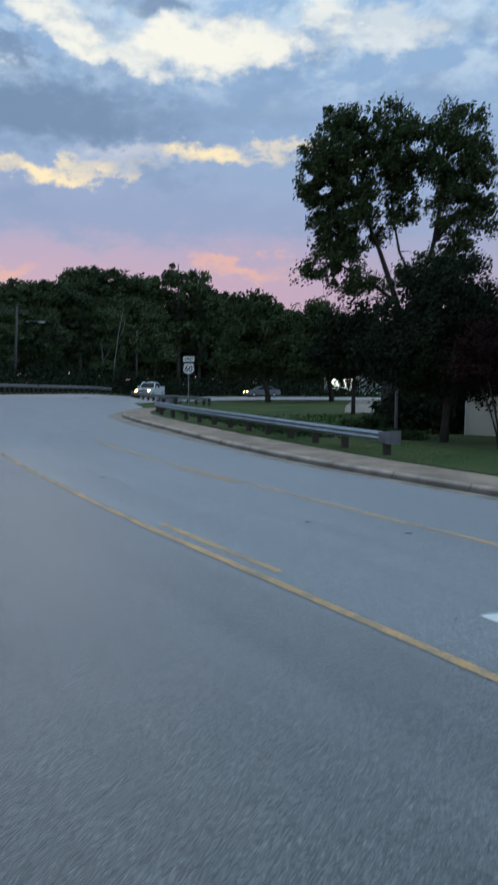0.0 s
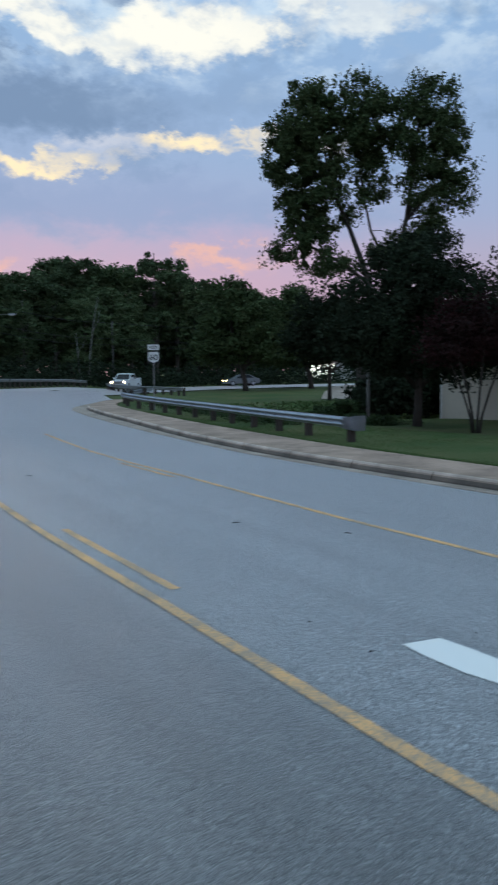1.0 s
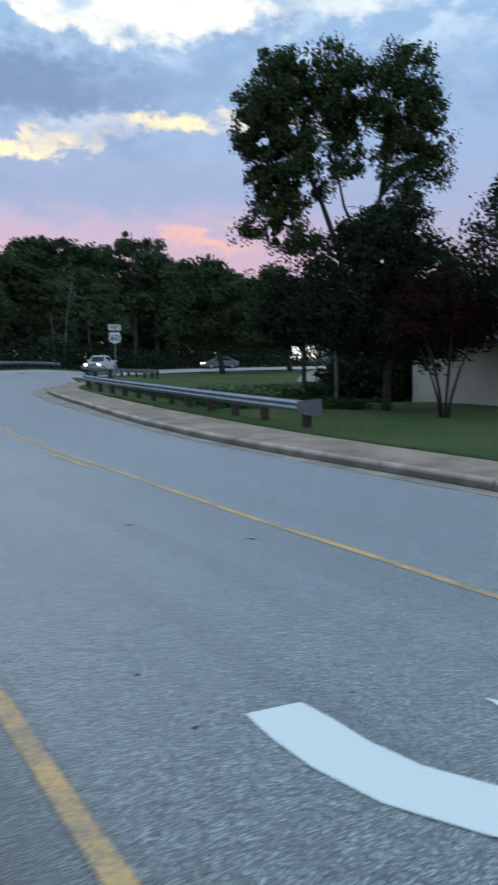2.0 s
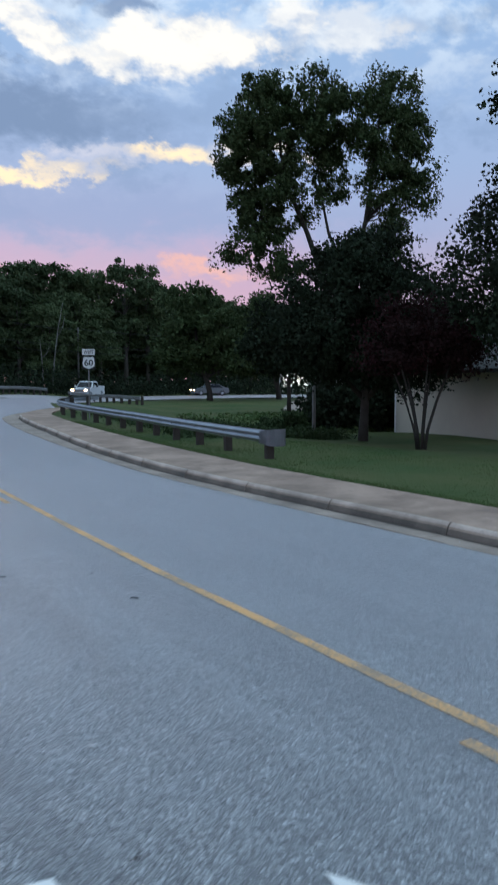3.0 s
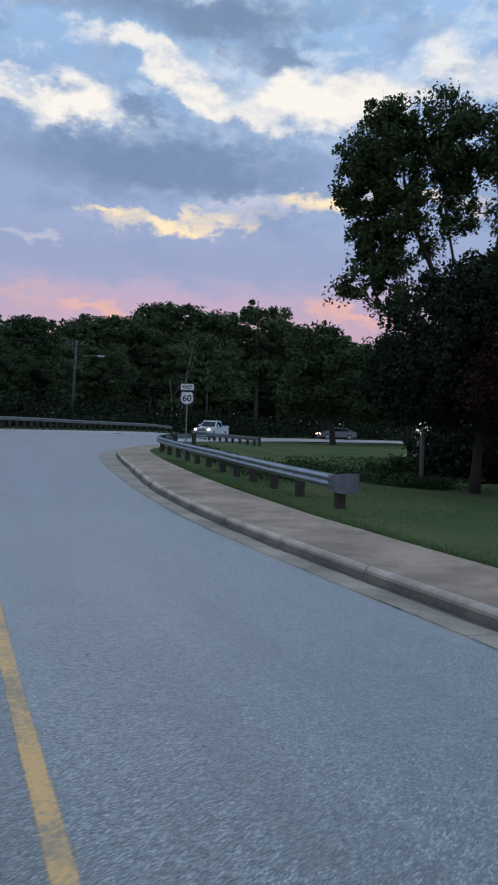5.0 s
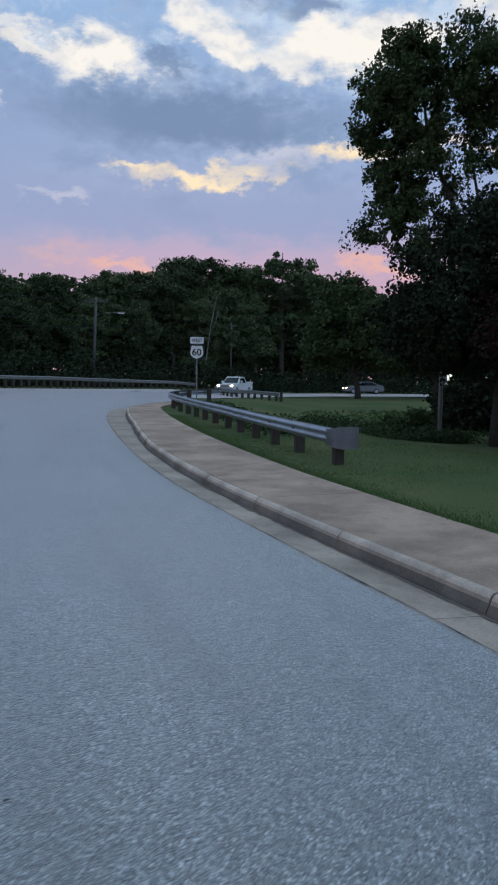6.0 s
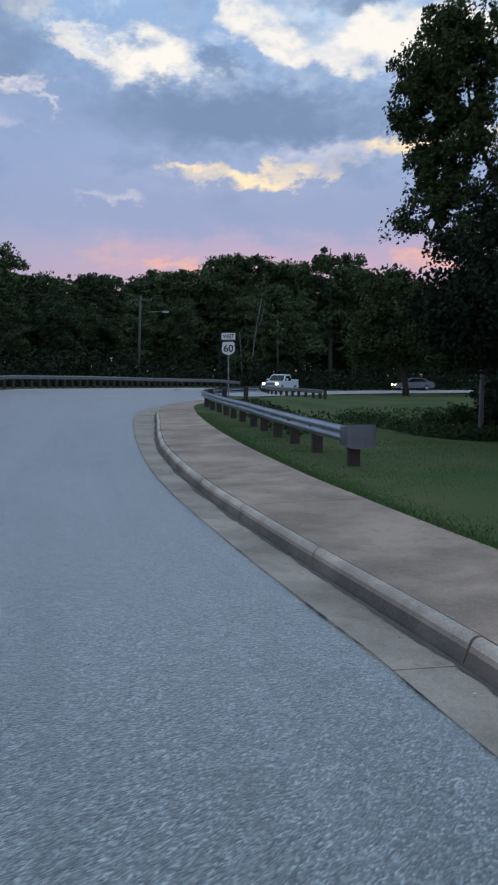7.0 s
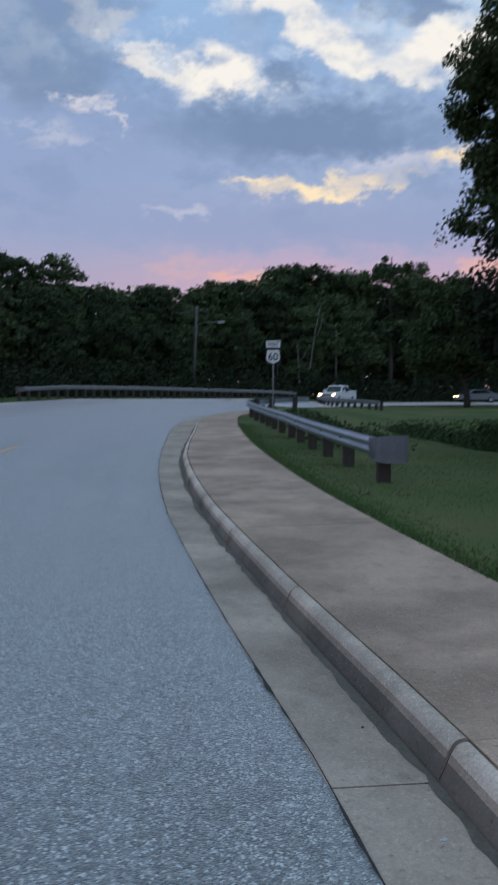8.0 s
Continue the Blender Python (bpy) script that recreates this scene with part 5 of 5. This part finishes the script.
def wheels(car, xs, half, r):
    for x in xs:
        for sgn in (-1, 1):
            bm = bmesh.new()
            ring_wheel(bm, (x, sgn * (half - 0.10), r), r, 0.23, (0, 1, 0))
            w = part("wheel", bm, RUBBER, car)
            rim = bmesh.new()
            ring_wheel(rim, (x, sgn * (half + 0.005), r), r * 0.62, 0.04, (0, 1, 0), 14)
            part("rim", rim, STEEL, w)


def pickup(x, y, turn):
    car = thing("pickup_truck", (x, y, ground_at(x, y) + 0.05), "white pickup truck with lit headlamps on the main road", "truck", turn=turn)
    lower = [(2.75, 0.42), (2.82, 0.72), (2.74, 1.02), (1.35, 1.12), (1.1, 1.14), (-0.55, 1.14), (-2.78, 1.12), (-2.84, 0.5), (-2.2, 0.40), (2.2, 0.38)]
    part("body", soften(extrude_profile(bmesh.new(), lower, 0.96, 0.05), 0.035), CAR_WHITE, car)
    cab = [(1.25, 1.12), (0.55, 1.78), (0.35, 1.84), (-0.65, 1.84), (-0.85, 1.76), (-0.98, 1.12)]
    part("cab", soften(extrude_profile(bmesh.new(), cab, 0.90, 0.16), 0.03), CAR_WHITE, car)
    bed = bmesh.new()
    for y0, y1 in ((-0.95, -0.86), (0.86, 0.95)):
        box(bed, (-2.78, y0, 1.10), (-1.0, y1, 1.34), 0.02)
    box(bed, (-2.82, -0.9, 1.10), (-2.74, 0.9, 1.34), 0.02)
    part("bed_side", bed, CAR_WHITE, car)
    bm = bmesh.new()
    v = [bm.verts.new(p) for p in ((1.21, -0.78, 1.19), (1.21, 0.78, 1.19), (0.63, 0.68, 1.74), (0.63, -0.68, 1.74))]
    bm.faces.new(v)
    bmesh.ops.solidify(bm, geom=bm.faces[:], thickness=0.02)
    part("windscreen", bm, GLASS, car)
    for sgn in (-1, 1):
        side = bmesh.new()
        ring = [(0.95, 1.2), (0.5, 1.68), (-0.6, 1.70), (-0.8, 1.2)]
        front = [side.verts.new((px, sgn * (0.905 - 0.16 * ((pz - 1.12) / 0.72) ** 1.5), pz)) for px, pz in ring]
        side.faces.new(front)
        bmesh.ops.solidify(side, geom=side.faces[:], thickness=0.012)
        part("side_window", side, GLASS, car)
        part("headlamp", box(bmesh.new(), (2.70, sgn * 0.72 - 0.15, 0.78), (2.80, sgn * 0.72 + 0.15, 0.96), 0.02), HEADLAMP, car, "lit headlamp")
        part("mirror", box(bmesh.new(), (0.8, sgn * 1.08 - 0.1, 1.2), (0.92, sgn * 1.08 + 0.1, 1.42), 0.02), CAR_WHITE, car)
    part("grille", box(bmesh.new(), (2.76, -0.52, 0.70), (2.83, 0.52, 0.98), 0.02), STEEL_DULL, car)
    part("bumper", box(bmesh.new(), (2.74, -0.95, 0.42), (2.92, 0.95, 0.64), 0.04), STEEL, car)
    wheels(car, (1.85, -1.75), 0.94, 0.39)
    return car


def sedan(x, y, turn):
    car = thing("car", (x, y, ground_at(x, y) + 0.05), "grey car with lit headlamps on the main road", "car", turn=turn)
    ring = [(2.2, 0.3), (2.28, 0.55), (2.15, 0.75), (1.1, 0.92), (0.35, 1.38), (0.0, 1.44), (-0.9, 1.42), (-1.7, 1.02), (-2.2, 0.95), (-2.28, 0.5), (-2.1, 0.3)]
    part("body", soften(extrude_profile(bmesh.new(), ring, 0.88, 0.14), 0.03), CAR_GREY, car)
    for sgn in (-1, 1):
        side = bmesh.new()
        front = [side.verts.new((px, sgn * (0.885 - 0.14 * ((pz - 0.3) / 1.14) ** 1.5), pz)) for px, pz in ((0.95, 0.97), (0.3, 1.33), (-0.85, 1.36), (-1.45, 1.0))]
        side.faces.new(front)
        bmesh.ops.solidify(side, geom=side.faces[:], thickness=0.012)
        part("side_window", side, GLASS, car)
        part("headlamp", box(bmesh.new(), (2.12, sgn * 0.64 - 0.14, 0.60), (2.26, sgn * 0.64 + 0.14, 0.74), 0.02), HEADLAMP, car, "lit headlamp")
    wheels(car, (1.4, -1.35), 0.86, 0.32)
    return car


pickup(-18.5, 84.6, 265)
sedan(-6.5, 96.5, 205)


# ---- the lit shop far along the main road ----
def shop():
    x, y = 6.9, 122.0
    z = ground_at(x, y)
    ob = thing("shop_building", (x, y, z), "small white lit roadside building beyond the field", "building")
    part("wall", box(bmesh.new(), (-5, 0, 0), (7, 6, 3.3)), SHOP_WALL, ob)
    part("roof", box(bmesh.new(), (-5.4, -0.8, 3.3), (7.4, 6.4, 3.7), 0.05), ROOFING, ob)
    for k in range(2):
        part("window", box(bmesh.new(), (-4.4 + k * 2.2, -0.06, 0.5), (-2.7 + k * 2.2, -0.003, 2.7), 0.02), SHOP_GLOW, ob, "lit shop window")
    part("sign_light", box(bmesh.new(), (-1.4, -0.95, 2.4), (-1.05, -0.85, 2.75), 0.03), RED_GLOW, ob, "small red light")
    return ob


shop()


# ---- small things ----
def marker_post(x, y):
    ob = thing("marker_post", (x, y, ground_at(x, y)), "small white marker post on the lawn", "marker")
    part("stake", tube(bmesh.new(), [(0, 0, -0.1), (0, 0, 0.02), (0, 0, 0.34), (0, 0, 0.37)], [0.055, 0.055, 0.05, 0.03], 10), SIGN_WHITE, ob)
    return ob


marker_post(3.25, 33.2)


def road_place(s, off, lift=0.0):
    x, y = road_xy(s, off)
    if off > LIP:
        return float(x), float(y), float(profile(y)) - 0.012 + lift
    return float(x), float(y), float(road_z(s, off)) + float(uneven(s, off)[0]) + lift


def twig(s, off, length, turn, seed):
    r = random.Random(seed)
    ob = thing("twig", road_place(s, off, 0.010), "small dark twig lying on the asphalt", "twig", "twigs on the road", turn=turn)
    pts = [(-length / 2, 0, 0), (-length / 6, r.uniform(-0.02, 0.02), 0.006), (length / 5, r.uniform(-0.02, 0.02), 0.004), (length / 2, r.uniform(-0.03, 0.03), 0)]
    part("stick", tube(bmesh.new(), pts, [0.004, 0.006, 0.005, 0.003], 6), DIRT, ob)
    return ob


for i, (s, off, l, a) in enumerate(((4.5, -1.4, 0.10, 10), (3.2, -0.6, 0.09, -20), (10.5, -2.6, 0.12, 30), (14.2, -4.6, 0.2, 0))):
    twig(s, off, l, a, 80 + i)


def fallen_leaf(s, off, size, turn, mat, label, seed):
    r = random.Random(seed)
    bm = bmesh.new()
    ring = [(0.5, 0), (0.22, 0.26), (-0.1, 0.30), (-0.42, 0.12), (-0.5, 0), (-0.36, -0.16), (-0.05, -0.28), (0.25, -0.22)]
    c = bm.verts.new((0, 0, 0.004))
    v = [bm.verts.new((px * size, py * size, r.uniform(0.001, 0.006))) for px, py in ring]
    for i in range(8):
        bm.faces.new((c, v[i], v[(i + 1) % 8]))
    bmesh.ops.solidify(bm, geom=bm.faces[:], thickness=0.002)
    ob = part("fallen_leaf", bm, mat)
    ob.matrix_world = pose(*road_place(s, off, 0.004), 0, 0, turn)
    return tagged(ob, label, "leaf", "litter on the road")


lr = random.Random(21)
for i in range(22):
    fallen_leaf(lr.uniform(-3, 13), lr.uniform(-3.3, 3.7), lr.uniform(0.02, 0.05), lr.uniform(0, 360), DIRT, "dry brown leaf lying on the asphalt", 200 + i)
for s, off, size in ((3.55, -2.35, 0.05), (1.9, -2.55, 0.04), (0.85, -1.9, 0.06), (6.4, -2.2, 0.04)):
    fallen_leaf(s, off, size, lr.uniform(0, 360), PALE_LITTER, "scrap of white litter on the asphalt", int(s * 100))
for i in range(14):
    fallen_leaf(lr.uniform(1, 16), 4.27 + lr.uniform(-0.1, 0.03), lr.uniform(0.015, 0.032), lr.uniform(0, 360), DIRT, "dry brown leaf lying in the gutter", 300 + i)
fallen_leaf(3.95, 4.2, 0.03, 40, PALE_LITTER, "scrap of white litter in the gutter", 399)
